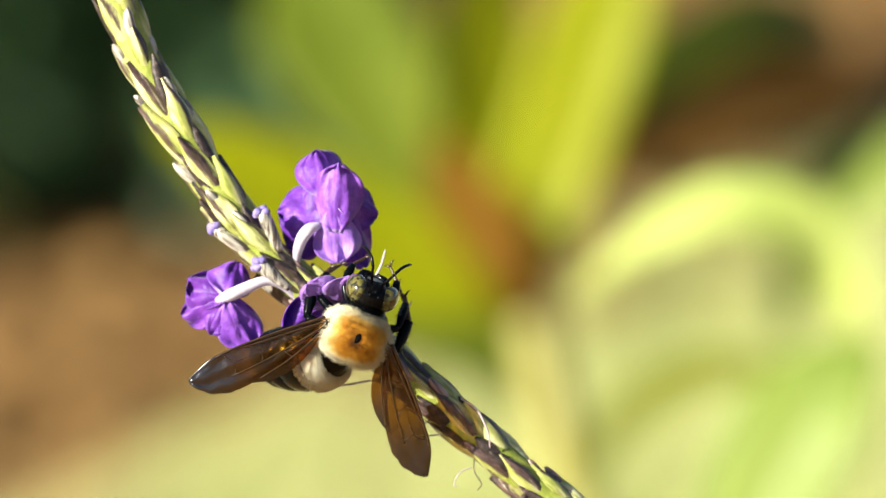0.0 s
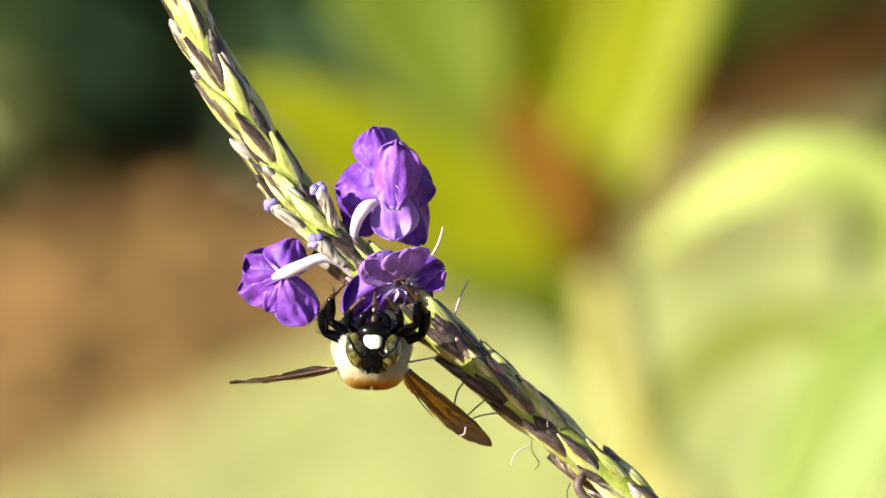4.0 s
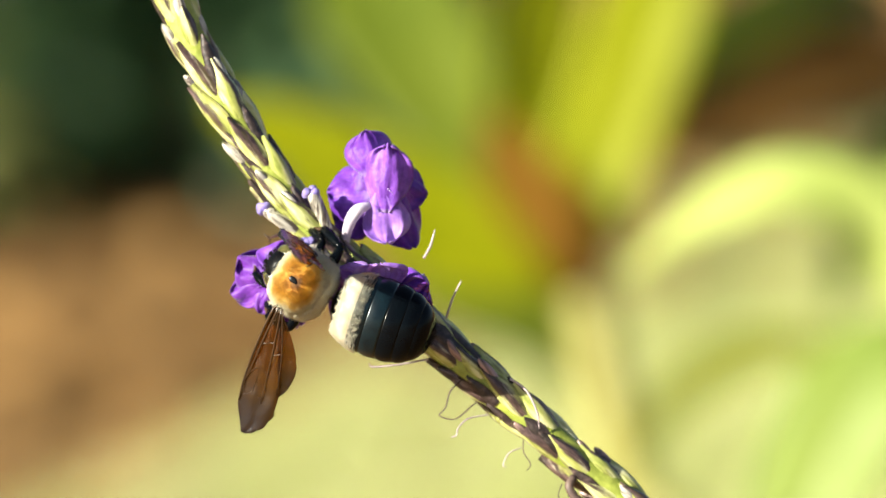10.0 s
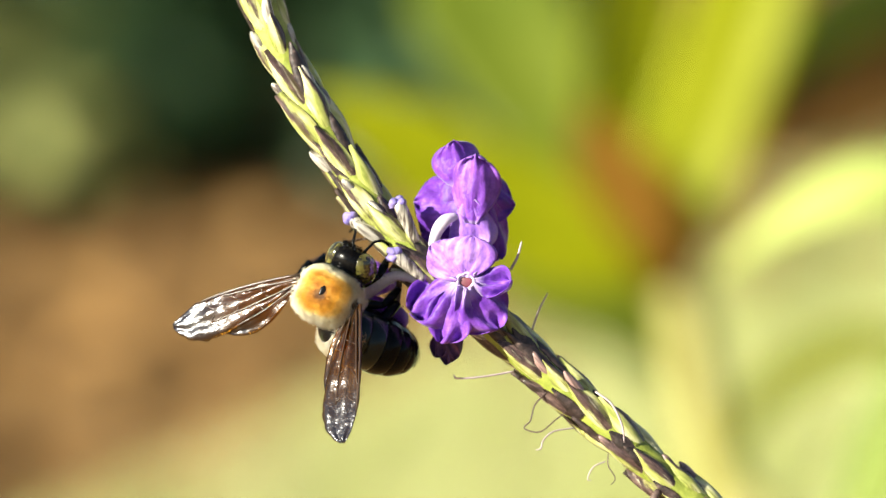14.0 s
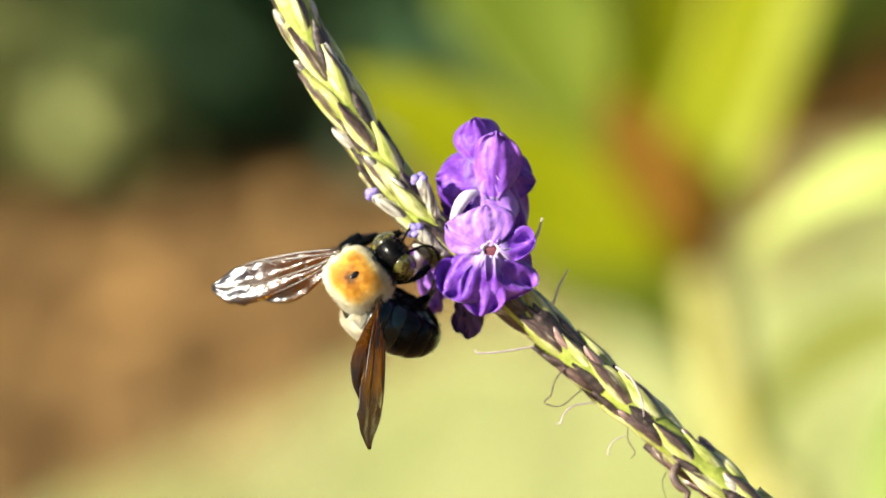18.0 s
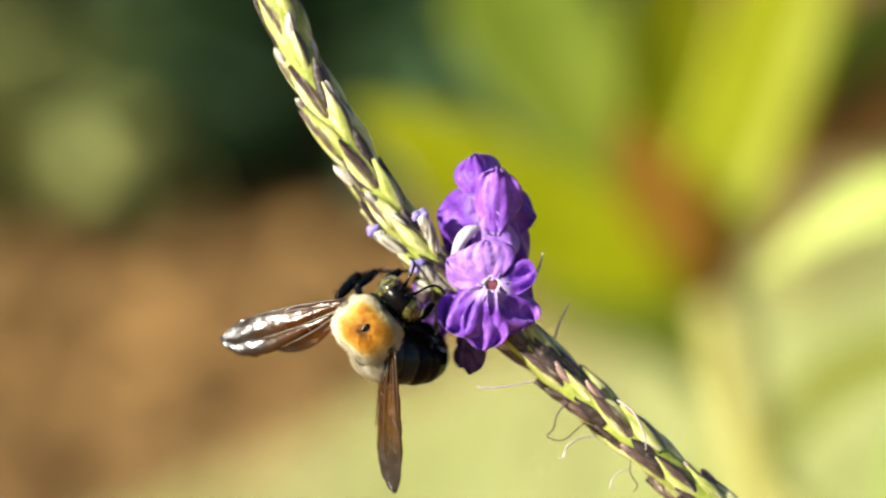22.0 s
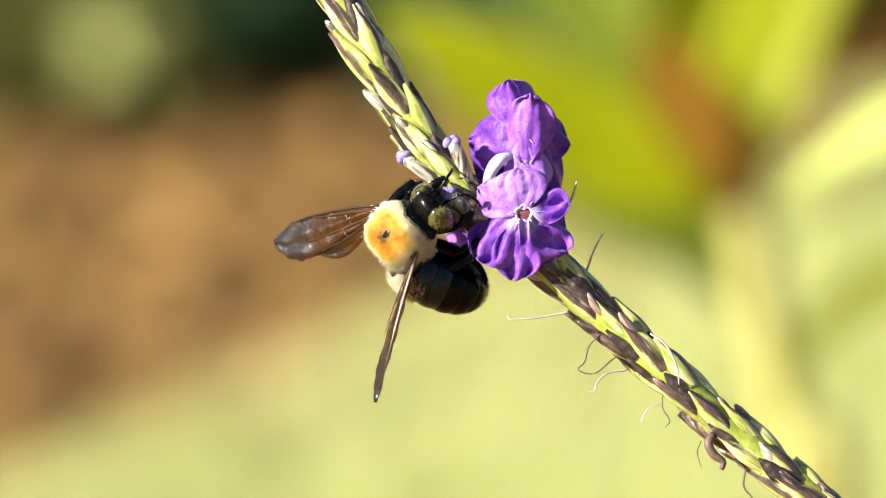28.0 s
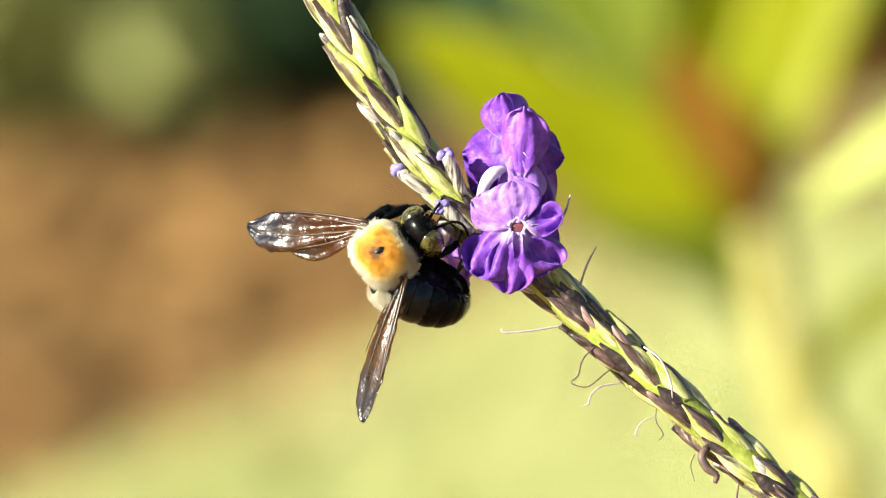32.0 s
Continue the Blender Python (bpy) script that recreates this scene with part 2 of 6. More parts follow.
def petal_material(name, light, mid, dark, white_to=0.0):
    """Violet petal: pale vein lines, a whiter base towards the throat, velvet gloss."""
    m = surface(name, [(0.3, dark), (0.5, mid), (0.72, light)], 330, 0.5, translucent=0.36, bump=1.0, bump_scale=900, bump_dist=0.00024, sheen=0.25, fine=5000)
    nt = m.node_tree
    bsdf = nt.nodes["Principled BSDF"]
    tr = next(n for n in nt.nodes if n.type == "BSDF_TRANSLUCENT")
    col = bsdf.inputs["Base Color"].links[0].from_socket
    uv = nt.nodes.new("ShaderNodeUVMap")
    uv.uv_map = "UVMap"
    sep = nt.nodes.new("ShaderNodeSeparateXYZ")
    nt.links.new(uv.outputs[0], sep.inputs[0])
    wave = nt.nodes.new("ShaderNodeTexWave")
    wave.inputs["Scale"].default_value = 3.2
    wave.inputs["Distortion"].default_value = 4.0
    wave.inputs["Detail"].default_value = 3.0
    nt.links.new(uv.outputs[0], wave.inputs[0])
    vein = ramp(nt, [(0.0, (0.55, 0.48, 0.62)), (0.4, (1, 1, 1))], wave.outputs["Fac"])
    col = mix_col(nt, 0.32, col, vein, "MULTIPLY")
    blotch = ramp(nt, [(0.35, (0.62, 0.55, 0.72)), (0.62, (1, 1, 1))], noise_of(nt, 900, 5, nt.nodes["Texture Coordinate"].outputs["Object"], 0.7))
    col = mix_col(nt, 0.6, col, blotch, "MULTIPLY")
    near = ramp(nt, [(0.0, (0.8, 0.8, 0.8)), (max(white_to, 0.01), (0, 0, 0))], sep.outputs[1])
    if white_to:
        col = mix_col(nt, near, col, (0.74, 0.60, 0.90))
    nt.links.new(col, bsdf.inputs["Base Color"])
    nt.links.new(col, tr.inputs[0])
    return m


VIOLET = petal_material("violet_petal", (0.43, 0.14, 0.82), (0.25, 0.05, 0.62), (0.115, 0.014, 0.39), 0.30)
# lighter copy of the violet, for petals that face the sun
VIOLET_LIT = petal_material("lit_violet_petal", (0.50, 0.21, 0.88), (0.32, 0.09, 0.68), (0.17, 0.03, 0.46), 0.06)
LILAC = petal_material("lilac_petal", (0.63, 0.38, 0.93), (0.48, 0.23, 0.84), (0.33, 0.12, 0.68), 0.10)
VIOLET_DEEP = petal_material("deep_violet_petal", (0.46, 0.18, 0.84), (0.25, 0.055, 0.62), (0.125, 0.018, 0.42), 0.30)
# darker copy of the violet, shade put into the petal colour
VIOLET_SHADED = petal_material("shaded_violet_petal", (0.36, 0.09, 0.67), (0.20, 0.03, 0.48), (0.095, 0.010, 0.30), 0.0)


def bract_material(name, tint):
    """Lime scale with a purple-brown stripe along one flank, fine streaks and a thin dark rim."""
    m = bpy.data.materials.new(name)
    m.use_nodes = True
    nt = m.node_tree
    bsdf = nt.nodes["Principled BSDF"]
    co = nt.nodes.new("ShaderNodeTexCoord").outputs["Object"]
    uv = nt.nodes.new("ShaderNodeUVMap")
    uv.uv_map = "UVMap"
    sep = nt.nodes.new("ShaderNodeSeparateXYZ")
    nt.links.new(uv.outputs[0], sep.inputs[0])
    info = nt.nodes.new("ShaderNodeObjectInfo").outputs["Random"]
    # each bract has its own noise field
    add = nt.nodes.new("ShaderNodeVectorMath")
    add.operation = "ADD"
    comb = nt.nodes.new("ShaderNodeCombineXYZ")
    nt.links.new(math_of(nt, "MULTIPLY", info, 3.0), comb.inputs[0])
    nt.links.new(co, add.inputs[0])
    nt.links.new(comb.outputs[0], add.inputs[1])
    mp = nt.nodes.new("ShaderNodeMapping")
    mp.inputs["Scale"].default_value = (3.0, 0.6, 2.0)
    nt.links.new(add.outputs[0], mp.inputs[0])
    green = ramp(nt, [(0.3, (0.19, 0.23, 0.04)), (0.48, (0.40, 0.43, 0.12)), (0.66, (0.68, 0.67, 0.38))], noise_of(nt, 330, 4, mp.outputs[0]))
    # the stripe lies off the keel, at its own place on each scale
    mid = math_of(nt, "ADD", math_of(nt, "MULTIPLY", info, 0.30), 0.52)
    off = math_of(nt, "MULTIPLY", math_of(nt, "ABSOLUTE", math_of(nt, "SUBTRACT", sep.outputs[0], mid)), 2.6)
    stripe = math_of(nt, "SUBTRACT", 1.0, off)
    stripe = math_of(nt, "ADD", stripe, math_of(nt, "MULTIPLY", math_of(nt, "SUBTRACT", noise_of(nt, 380, 5, mp.outputs[0], 0.65), 0.5), 1.5))
    stripe = math_of(nt, "ADD", stripe, math_of(nt, "MULTIPLY", math_of(nt, "SUBTRACT", sep.outputs[1], 0.5), 0.5))
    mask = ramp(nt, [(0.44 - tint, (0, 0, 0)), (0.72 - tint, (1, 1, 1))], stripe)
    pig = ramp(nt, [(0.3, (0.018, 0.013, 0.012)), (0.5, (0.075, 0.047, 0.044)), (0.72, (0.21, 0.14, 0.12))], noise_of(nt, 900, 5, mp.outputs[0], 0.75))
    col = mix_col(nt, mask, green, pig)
    mp2 = nt.nodes.new("ShaderNodeMapping")
    mp2.inputs["Scale"].default_value = (9.0, 0.40, 4.0)
    nt.links.new(add.outputs[0], mp2.inputs[0])
    streak = ramp(nt, [(0.58, (0, 0, 0)), (0.66, (1, 1, 1))], noise_of(nt, 300, 3, mp2.outputs[0], 0.6))
    col = mix_col(nt, math_of(nt, "MULTIPLY", streak, 0.6), col, (0.10, 0.085, 0.03))
    pale = ramp(nt, [(0.62, (0, 0, 0)), (0.70, (1, 1, 1))], noise_of(nt, 240, 3, mp2.outputs[0], 0.6))
    col = mix_col(nt, math_of(nt, "MULTIPLY", pale, 0.5), col, (0.66, 0.64, 0.44))
    rim = math_of(nt, "ABSOLUTE", math_of(nt, "SUBTRACT", sep.outputs[0], 0.5))
    col = mix_col(nt, math_of(nt, "MULTIPLY", ramp(nt, [(0.42, (0, 0, 0)), (0.48, (1, 1, 1))], rim), 0.55), col, (0.05, 0.035, 0.02))
    nt.links.new(col, bsdf.inputs["Base Color"])
    bsdf.inputs["Roughness"].default_value = 0.32
    bn = nt.nodes.new("ShaderNodeBump")
    bn.inputs["Strength"].default_value = 0.4
    bn.inputs["Distance"].default_value = 0.00012
    nt.links.new(noise_of(nt, 420, 4, mp2.outputs[0], 0.6), bn.inputs["Height"])
    nt.links.new(bn.outputs[0], bsdf.inputs["Normal"])
    tr = nt.nodes.new("ShaderNodeBsdfTranslucent")
    nt.links.new(col, tr.inputs[0])
    mx = nt.nodes.new("ShaderNodeMixShader")
    mx.inputs[0].default_value = 0.12
    nt.links.new(bsdf.outputs[0], mx.inputs[1])
    nt.links.new(tr.outputs[0], mx.inputs[2])
    nt.links.new(mx.outputs[0], nt.nodes["Material Output"].inputs[0])
    return m


def calyx_material(name, light, dark):
    """Papery calyx: silver-lilac with dark ribs along it."""
    m = bpy.data.materials.new(name)
    m.use_nodes = True
    nt = m.node_tree
    bsdf = nt.nodes["Principled BSDF"]
    co = nt.nodes.new("ShaderNodeTexCoord").outputs["Object"]
    info = nt.nodes.new("ShaderNodeObjectInfo").outputs["Random"]
    comb = nt.nodes.new("ShaderNodeCombineXYZ")
    nt.links.new(math_of(nt, "MULTIPLY", info, 3.0), comb.inputs[0])
    add = nt.nodes.new("ShaderNodeVectorMath")
    add.operation = "ADD"
    nt.links.new(co, add.inputs[0])
    nt.links.new(comb.outputs[0], add.inputs[1])
    mp = nt.nodes.new("ShaderNodeMapping")
    mp.inputs["Scale"].default_value = (7.0, 0.35, 4.0)
    nt.links.new(add.outputs[0], mp.inputs[0])
    col = ramp(nt, [(0.40, dark), (0.50, tuple(0.5 * a + 0.5 * b for a, b in zip(light, dark))), (0.62, light)], noise_of(nt, 330, 4, mp.outputs[0], 0.6))
    nt.links.new(col, bsdf.inputs["Base Color"])
    bsdf.inputs["Roughness"].default_value = 0.35
    bn = nt.nodes.new("ShaderNodeBump")
    bn.inputs["Strength"].default_value = 0.5
    bn.inputs["Distance"].default_value = 0.0001
    nt.links.new(noise_of(nt, 330, 3, mp.outputs[0], 0.5), bn.inputs["Height"])
    nt.links.new(bn.outputs[0], bsdf.inputs["Normal"])
    return m


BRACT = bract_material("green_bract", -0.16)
# real purple pigment, laid on heavier so that it also carries shade
BRACT_DARK = bract_material("purple_shade_bract", 0.22)
STRIPE = surface("brown_scale", [(0.34, (0.010, 0.008, 0.007)), (0.5, (0.040, 0.026, 0.025)), (0.62, (0.10, 0.066, 0.060)), (0.74, (0.22, 0.16, 0.14))], 1100, 0.5, bump=0.7, bump_scale=2600, bump_dist=0.00012, vary=0.5, fine=4000)
CALYX_PALE = calyx_material("silver_calyx", (0.56, 0.53, 0.46), (0.06, 0.045, 0.04))
CALYX_HUSK = calyx_material("spent_calyx", (0.34, 0.22, 0.20), (0.03, 0.022, 0.02))


def fur_material():
    """Thorax pile: ochre on the disc of the back, cream towards the sides, front and rear."""
    m = surface("thorax_pile", [(0.3, (0.5, 0.4, 0.2)), (0.7, (0.6, 0.5, 0.3))], 900, 0.65, translucent=0.5, bump=0)
    nt = m.node_tree
    bsdf = nt.nodes["Principled BSDF"]
    tr = next(n for n in nt.nodes if n.type == "BSDF_TRANSLUCENT")
    co = nt.nodes.new("ShaderNodeTexCoord").outputs["Object"]
    sep = nt.nodes.new("ShaderNodeSeparateXYZ")
    nt.links.new(co, sep.inputs[0])
    ax = math_of(nt, "POWER", math_of(nt, "ABSOLUTE", math_of(nt, "DIVIDE", sep.outputs[0], 64 * K)), 3.0)
    ay = math_of(nt, "POWER", math_of(nt, "ABSOLUTE", math_of(nt, "DIVIDE", math_of(nt, "SUBTRACT", sep.outputs[1], -5 * K), 54 * K)), 3.0)
    az = math_of(nt, "POWER", math_of(nt, "ABSOLUTE", math_of(nt, "DIVIDE", math_of(nt, "SUBTRACT", sep.outputs[2], 50 * K), 51 * K)), 3.0)
    d = math_of(nt, "POWER", math_of(nt, "ADD", math_of(nt, "ADD", ax, ay), az), 0.3333)
    d = math_of(nt, "ADD", d, math_of(nt, "MULTIPLY", math_of(nt, "SUBTRACT", noise_of(nt, 420, 4, co, 0.65), 0.5), 0.5))
    col = ramp(nt, [(0.10, (0.16, 0.06, 0.005)), (0.22, (0.58, 0.24, 0.012)), (0.50, (0.86, 0.46, 0.045)), (0.68, (0.95, 0.70, 0.22)), (0.82, (0.97, 0.92, 0.70))], d)
    isl = nt.nodes.new("ShaderNodeNewGeometry").outputs["Random Per Island"]
    col = mix_col(nt, 0.5, col, ramp(nt, [(0.0, (0.65, 0.55, 0.40)), (0.5, (1, 1, 1))], isl), "MULTIPLY")
    col = mix_col(nt, 0.35, col, ramp(nt, [(0.3, (0.5, 0.4, 0.3)), (0.55, (1, 1, 1))], noise_of(nt, 1800, 3, co)), "MULTIPLY")
    nt.links.new(col, bsdf.inputs["Base Color"])
    nt.links.new(col, tr.inputs[0])
    return m


PILE = fur_material()


def eye_material():
    m = bpy.data.materials.new("compound_eye")
    m.use_nodes = True
    nt = m.node_tree
    bsdf = nt.nodes["Principled BSDF"]
    co = nt.nodes.new("ShaderNodeTexCoord").outputs["Object"]
    base = ramp(nt, [(0.35, (0.045, 0.042, 0.010)), (0.65, (0.15, 0.135, 0.035))], noise_of(nt, 500, 3, co))
    spots = ramp(nt, [(0.50, (0, 0, 0)), (0.56, (1, 1, 1))], noise_of(nt, 1500, 1, co))
    nt.links.new(mix_col(nt, math_of(nt, "MULTIPLY", spots, 0.9), base, (0.02, 0.018, 0.01)), bsdf.inputs["Base Color"])
    bsdf.inputs["Roughness"].default_value = 0.14
    bsdf.inputs["Coat Weight"].default_value = 0.5
    bsdf.inputs["Coat Roughness"].default_value = 0.08
    vor = nt.nodes.new("ShaderNodeTexVoronoi")
    vor.inputs["Scale"].default_value = 14000
    nt.links.new(co, vor.inputs[0])
    bn = nt.nodes.new("ShaderNodeBump")
    bn.inputs["Strength"].default_value = 0.08
    bn.inputs["Distance"].default_value = 0.00002
    nt.links.new(vor.outputs["Distance"], bn.inputs["Height"])
    nt.links.new(bn.outputs[0], bsdf.inputs["Normal"])
    return m


EYE_MAT = eye_material()


def wing_material():
    """Smoky amber membrane: lets light through, mirrors the sky with a fine wrinkle, violet-blue towards the tip."""
    m = bpy.data.materials.new("wing_membrane")
    m.use_nodes = True
    nt = m.node_tree
    bsdf = nt.nodes["Principled BSDF"]
    uv = nt.nodes.new("ShaderNodeUVMap")
    uv.uv_map = "UVMap"
    sep = nt.nodes.new("ShaderNodeSeparateXYZ")
    nt.links.new(uv.outputs[0], sep.inputs[0])
    co = nt.nodes.new("ShaderNodeTexCoord").outputs["Object"]
    col = ramp(nt, [(0.0, (0.05, 0.027, 0.008)), (0.55, (0.028, 0.015, 0.005)), (0.75, (0.009, 0.007, 0.008)), (1.0, (0.007, 0.007, 0.012))],
               math_of(nt, "ADD", sep.outputs[0], math_of(nt, "MULTIPLY", math_of(nt, "SUBTRACT", noise_of(nt, 700, 3, co), 0.5), 0.3)))
    nt.links.new(col, bsdf.inputs["Base Color"])
    bsdf.inputs["Roughness"].default_value = 0.22
    bsdf.inputs["Specular IOR Level"].default_value = 0.6
    bn = nt.nodes.new("ShaderNodeBump")
    bn.inputs["Strength"].default_value = 0.9
    bn.inputs["Distance"].default_value = 0.00022
    nt.links.new(noise_of(nt, 800, 3, co), bn.inputs["Height"])
    nt.links.new(bn.outputs[0], bsdf.inputs["Normal"])
    tr = nt.nodes.new("ShaderNodeBsdfTransparent")
    tr.inputs[0].default_value = (0.70, 0.45, 0.12, 1)
    tl = nt.nodes.new("ShaderNodeBsdfTranslucent")
    tl.inputs[0].default_value = (0.55, 0.24, 0.02, 1)
    ad = nt.nodes.new("ShaderNodeMixShader")
    ad.inputs[0].default_value = 0.07
    nt.links.new(tr.outputs[0], ad.inputs[1])
    nt.links.new(tl.outputs[0], ad.inputs[2])
    gl = nt.nodes.new("ShaderNodeBsdfGlossy")
    gl.inputs["Roughness"].default_value = 0.2
    gl.inputs["Color"].default_value = (0.8, 0.86, 1.0, 1)
    nt.links.new(bn.outputs[0], gl.inputs["Normal"])
    shine = nt.nodes.new("ShaderNodeMixShader")
    shine.inputs[0].default_value = 0.05
    nt.links.new(bsdf.outputs[0], shine.inputs[1])
    nt.links.new(gl.outputs[0], shine.inputs[2])
    mx = nt.nodes.new("ShaderNodeMixShader")
    nt.links.new(ramp(nt, [(0.0, (0.84, 0.84, 0.84)), (0.5, (0.70, 0.70, 0.70)), (0.72, (0.34, 0.34, 0.34)), (0.9, (0.22, 0.22, 0.22))], sep.outputs[0]), mx.inputs[0])
    nt.links.new(shine.outputs[0], mx.inputs[1])
    nt.links.new(ad.outputs[0], mx.inputs[2])
    film = nt.nodes.new("ShaderNodeBsdfGlossy")
    film.inputs["Roughness"].default_value = 0.36
    film.inputs["Color"].default_value = (0.92, 0.95, 1.0, 1)
    nt.links.new(bn.outputs[0], film.inputs["Normal"])
    top = nt.nodes.new("ShaderNodeMixShader")
    top.inputs[0].default_value = 0.010
    nt.links.new(mx.outputs[0], top.inputs[1])
    nt.links.new(film.outputs[0], top.inputs[2])
    nt.links.new(top.outputs[0], nt.nodes["Material Output"].inputs[0])
    return m


WING = wing_material()
VEIN = surface("wing_vein", [(0.3, (0.02, 0.01, 0.006)), (0.7, (0.06, 0.03, 0.012))], 900, 0.3, bump=0)

# ---- building helpers ----
def link(name, bm, material, parent=None, label="", smooth=True):
    me = bpy.data.meshes.new(name)
    bm.to_mesh(me)
    bm.free()
    me.materials.append(material)
    if smooth:
        me.polygons.foreach_set("use_smooth", [True] * len(me.polygons))
    ob = new(name, me)
    if parent is not None:
        ob.parent = parent
    return tagged(ob, label)


def part(name, bm, material, parent, label="", smooth=True):
    return link(name, bm, material, parent, label, smooth)


def from_lists(name, verts, faces, material, parent=None, smooth=False):
    me = bpy.data.meshes.new(name)
    me.from_pydata(verts, [], faces)
    me.materials.append(material)
    if smooth:
        me.polygons.foreach_set("use_smooth", [True] * len(me.polygons))
    ob = new(name, me)
    if parent is not None:
        ob.parent = parent
    return ob


def empty(name, m, label, category, group=""):
    ob = new(name)
    ob.empty_display_size = 0.002
    ob.matrix_world = m
    return tagged(ob, label, category, group)


def spline(pts, n):
    """n+1 points along a smooth curve through pts (Catmull-Rom); pts may carry extra numbers such as radii."""
    P = np.array(pts, float)
    P = np.vstack([2 * P[0] - P[1], P, 2 * P[-1] - P[-2]])
    out = []
    m = len(P) - 3
    for i in range(n + 1):
        u = i / n * m
        j = min(int(u), m - 1)
        f = u - j
        a, b, c, d = P[j:j + 4]
        out.append(0.5 * (2 * b + (c - a) * f + (2 * a - 5 * b + 4 * c - d) * f * f + (3 * b - a - 3 * c + d) * f ** 3))
    return out


def tube(bm, rings, sides=8, cap=True):
    """Skin a run of (x, y, z, radius) points."""
    loops = []
    prev = None
    for i, r in enumerate(rings):
        p = Vector(r[:3])
        a = Vector(rings[max(i - 1, 0)][:3])
        b = Vector(rings[min(i + 1, len(rings) - 1)][:3])
        t = (b - a).normalized()
        if prev is None:
            prev = t.orthogonal().normalized()
        n = (prev - t * prev.dot(t)).normalized()
        prev = n
        q = t.cross(n)
        loops.append([bm.verts.new(p + (n * math.cos(2 * math.pi * s / sides) + q * math.sin(2 * math.pi * s / sides)) * r[3]) for s in range(sides)])
    for a, b in zip(loops, loops[1:]):
        for s in range(sides):
            bm.faces.new((a[s], a[(s + 1) % sides], b[(s + 1) % sides], b[s]))
    if cap:
        bm.faces.new(loops[0][::-1])
        bm.faces.new(loops[-1])
    return bm


def ball(bm, radii, at=(0, 0, 0), seg=20, rings=14, rot=None, lump=0.0):
    m = Matrix.Translation(at) @ (rot.to_4x4() if rot else Matrix()) @ Matrix.Diagonal((*radii, 1))
    made = bmesh.ops.create_uvsphere(bm, u_segments=seg, v_segments=rings, radius=1.0, matrix=m)["verts"]
    if lump:
        s = 1.3 / max(radii)
        for v in made:
            v.co += (v.co - Vector(at)) * lump * noise.noise(v.co * s)
    return made


# ---- ground and garden behind ----
def far(px, py, dist):
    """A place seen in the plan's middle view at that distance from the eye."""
    return EYE - BACK * dist + RIGHT * ((px - 784) / FOCAL * dist) + UP * ((441 - py) / FOCAL * dist)


def ground_sheet():
    bm = bmesh.new()
    xs = [-300, -40, -6, -3, -2, -1.5] + [i * 0.1 - 1 for i in range(21)] + [1.5, 2, 3, 6, 40, 300]
    ys = [-300, -40, -6, -2, -1, 0, 1] + [1.5 + i * 0.1 for i in range(30)] + [5, 6, 8, 12, 40, 300]
    grid = [[bm.verts.new((x, y, 0.02 * noise.noise(Vector((x * 1.7, y * 1.7, 0))) if abs(x) < 5 and abs(y) < 10 else 0)) for x in xs] for y in ys]
    for j in range(len(ys) - 1):
        for i in range(len(xs) - 1):
            bm.faces.new((grid[j][i], grid[j][i + 1], grid[j + 1][i + 1], grid[j + 1][i]))
    tagged(link("ground", bm, MULCH), "brown bark mulch on a sunlit garden bed", "ground", kind="structure")


def lawn_edge(x):
    """How far the lawn reaches, for each x."""
    return 2.28 + 1.8 * min(max(x + 0.25, -0.4), 1.1) + 0.04 * math.sin(x * 9)


def lawn():
    rnd = random.Random(5)
    bm = bmesh.new()
    xs = [-3 + i * 0.02 for i in range(301)]
    fray = [rnd.gauss(0, 0.10) for x in xs]
    low = [bm.verts.new((x, 1.0, 0.035)) for x in xs]
    mid = [bm.verts.new((x, lawn_edge(x) - 0.1 + f, 0.035)) for x, f in zip(xs, fray)]
    top = [bm.verts.new((x, lawn_edge(x) + f, -0.02)) for x, f in zip(xs, fray)]
    for a, b in ((low, mid), (mid, top)):
        for i in range(len(xs) - 1):
            bm.faces.new((a[i], a[i + 1], b[i + 1], b[i]))
    tagged(link("lawn", bm, LAWN), "sunlit yellow-green mown lawn", "lawn", kind="structure")
    verts, faces = [], []
    for i in range(26000):
        x = rnd.uniform(-0.8, 1.2)
        y = rnd.uniform(2.1, lawn_edge(x) - 0.02)
        h, w, a = rnd.uniform(0.02, 0.05), rnd.uniform(0.0015, 0.003), rnd.uniform(0, 6.28)
        dx, dy = math.cos(a) * w, math.sin(a) * w
        lx, ly = rnd.gauss(0, 0.012), rnd.gauss(0, 0.012)
        n = len(verts)
        verts += [(x - dx, y - dy, 0.03), (x + dx, y + dy, 0.03), (x + lx, y + ly, 0.03 + h)]
        faces.append((n, n + 1, n + 2))
    tagged(from_lists("grass", verts, faces, GRASS), "short dry yellow-green grass blades", "grass", kind="stuff")


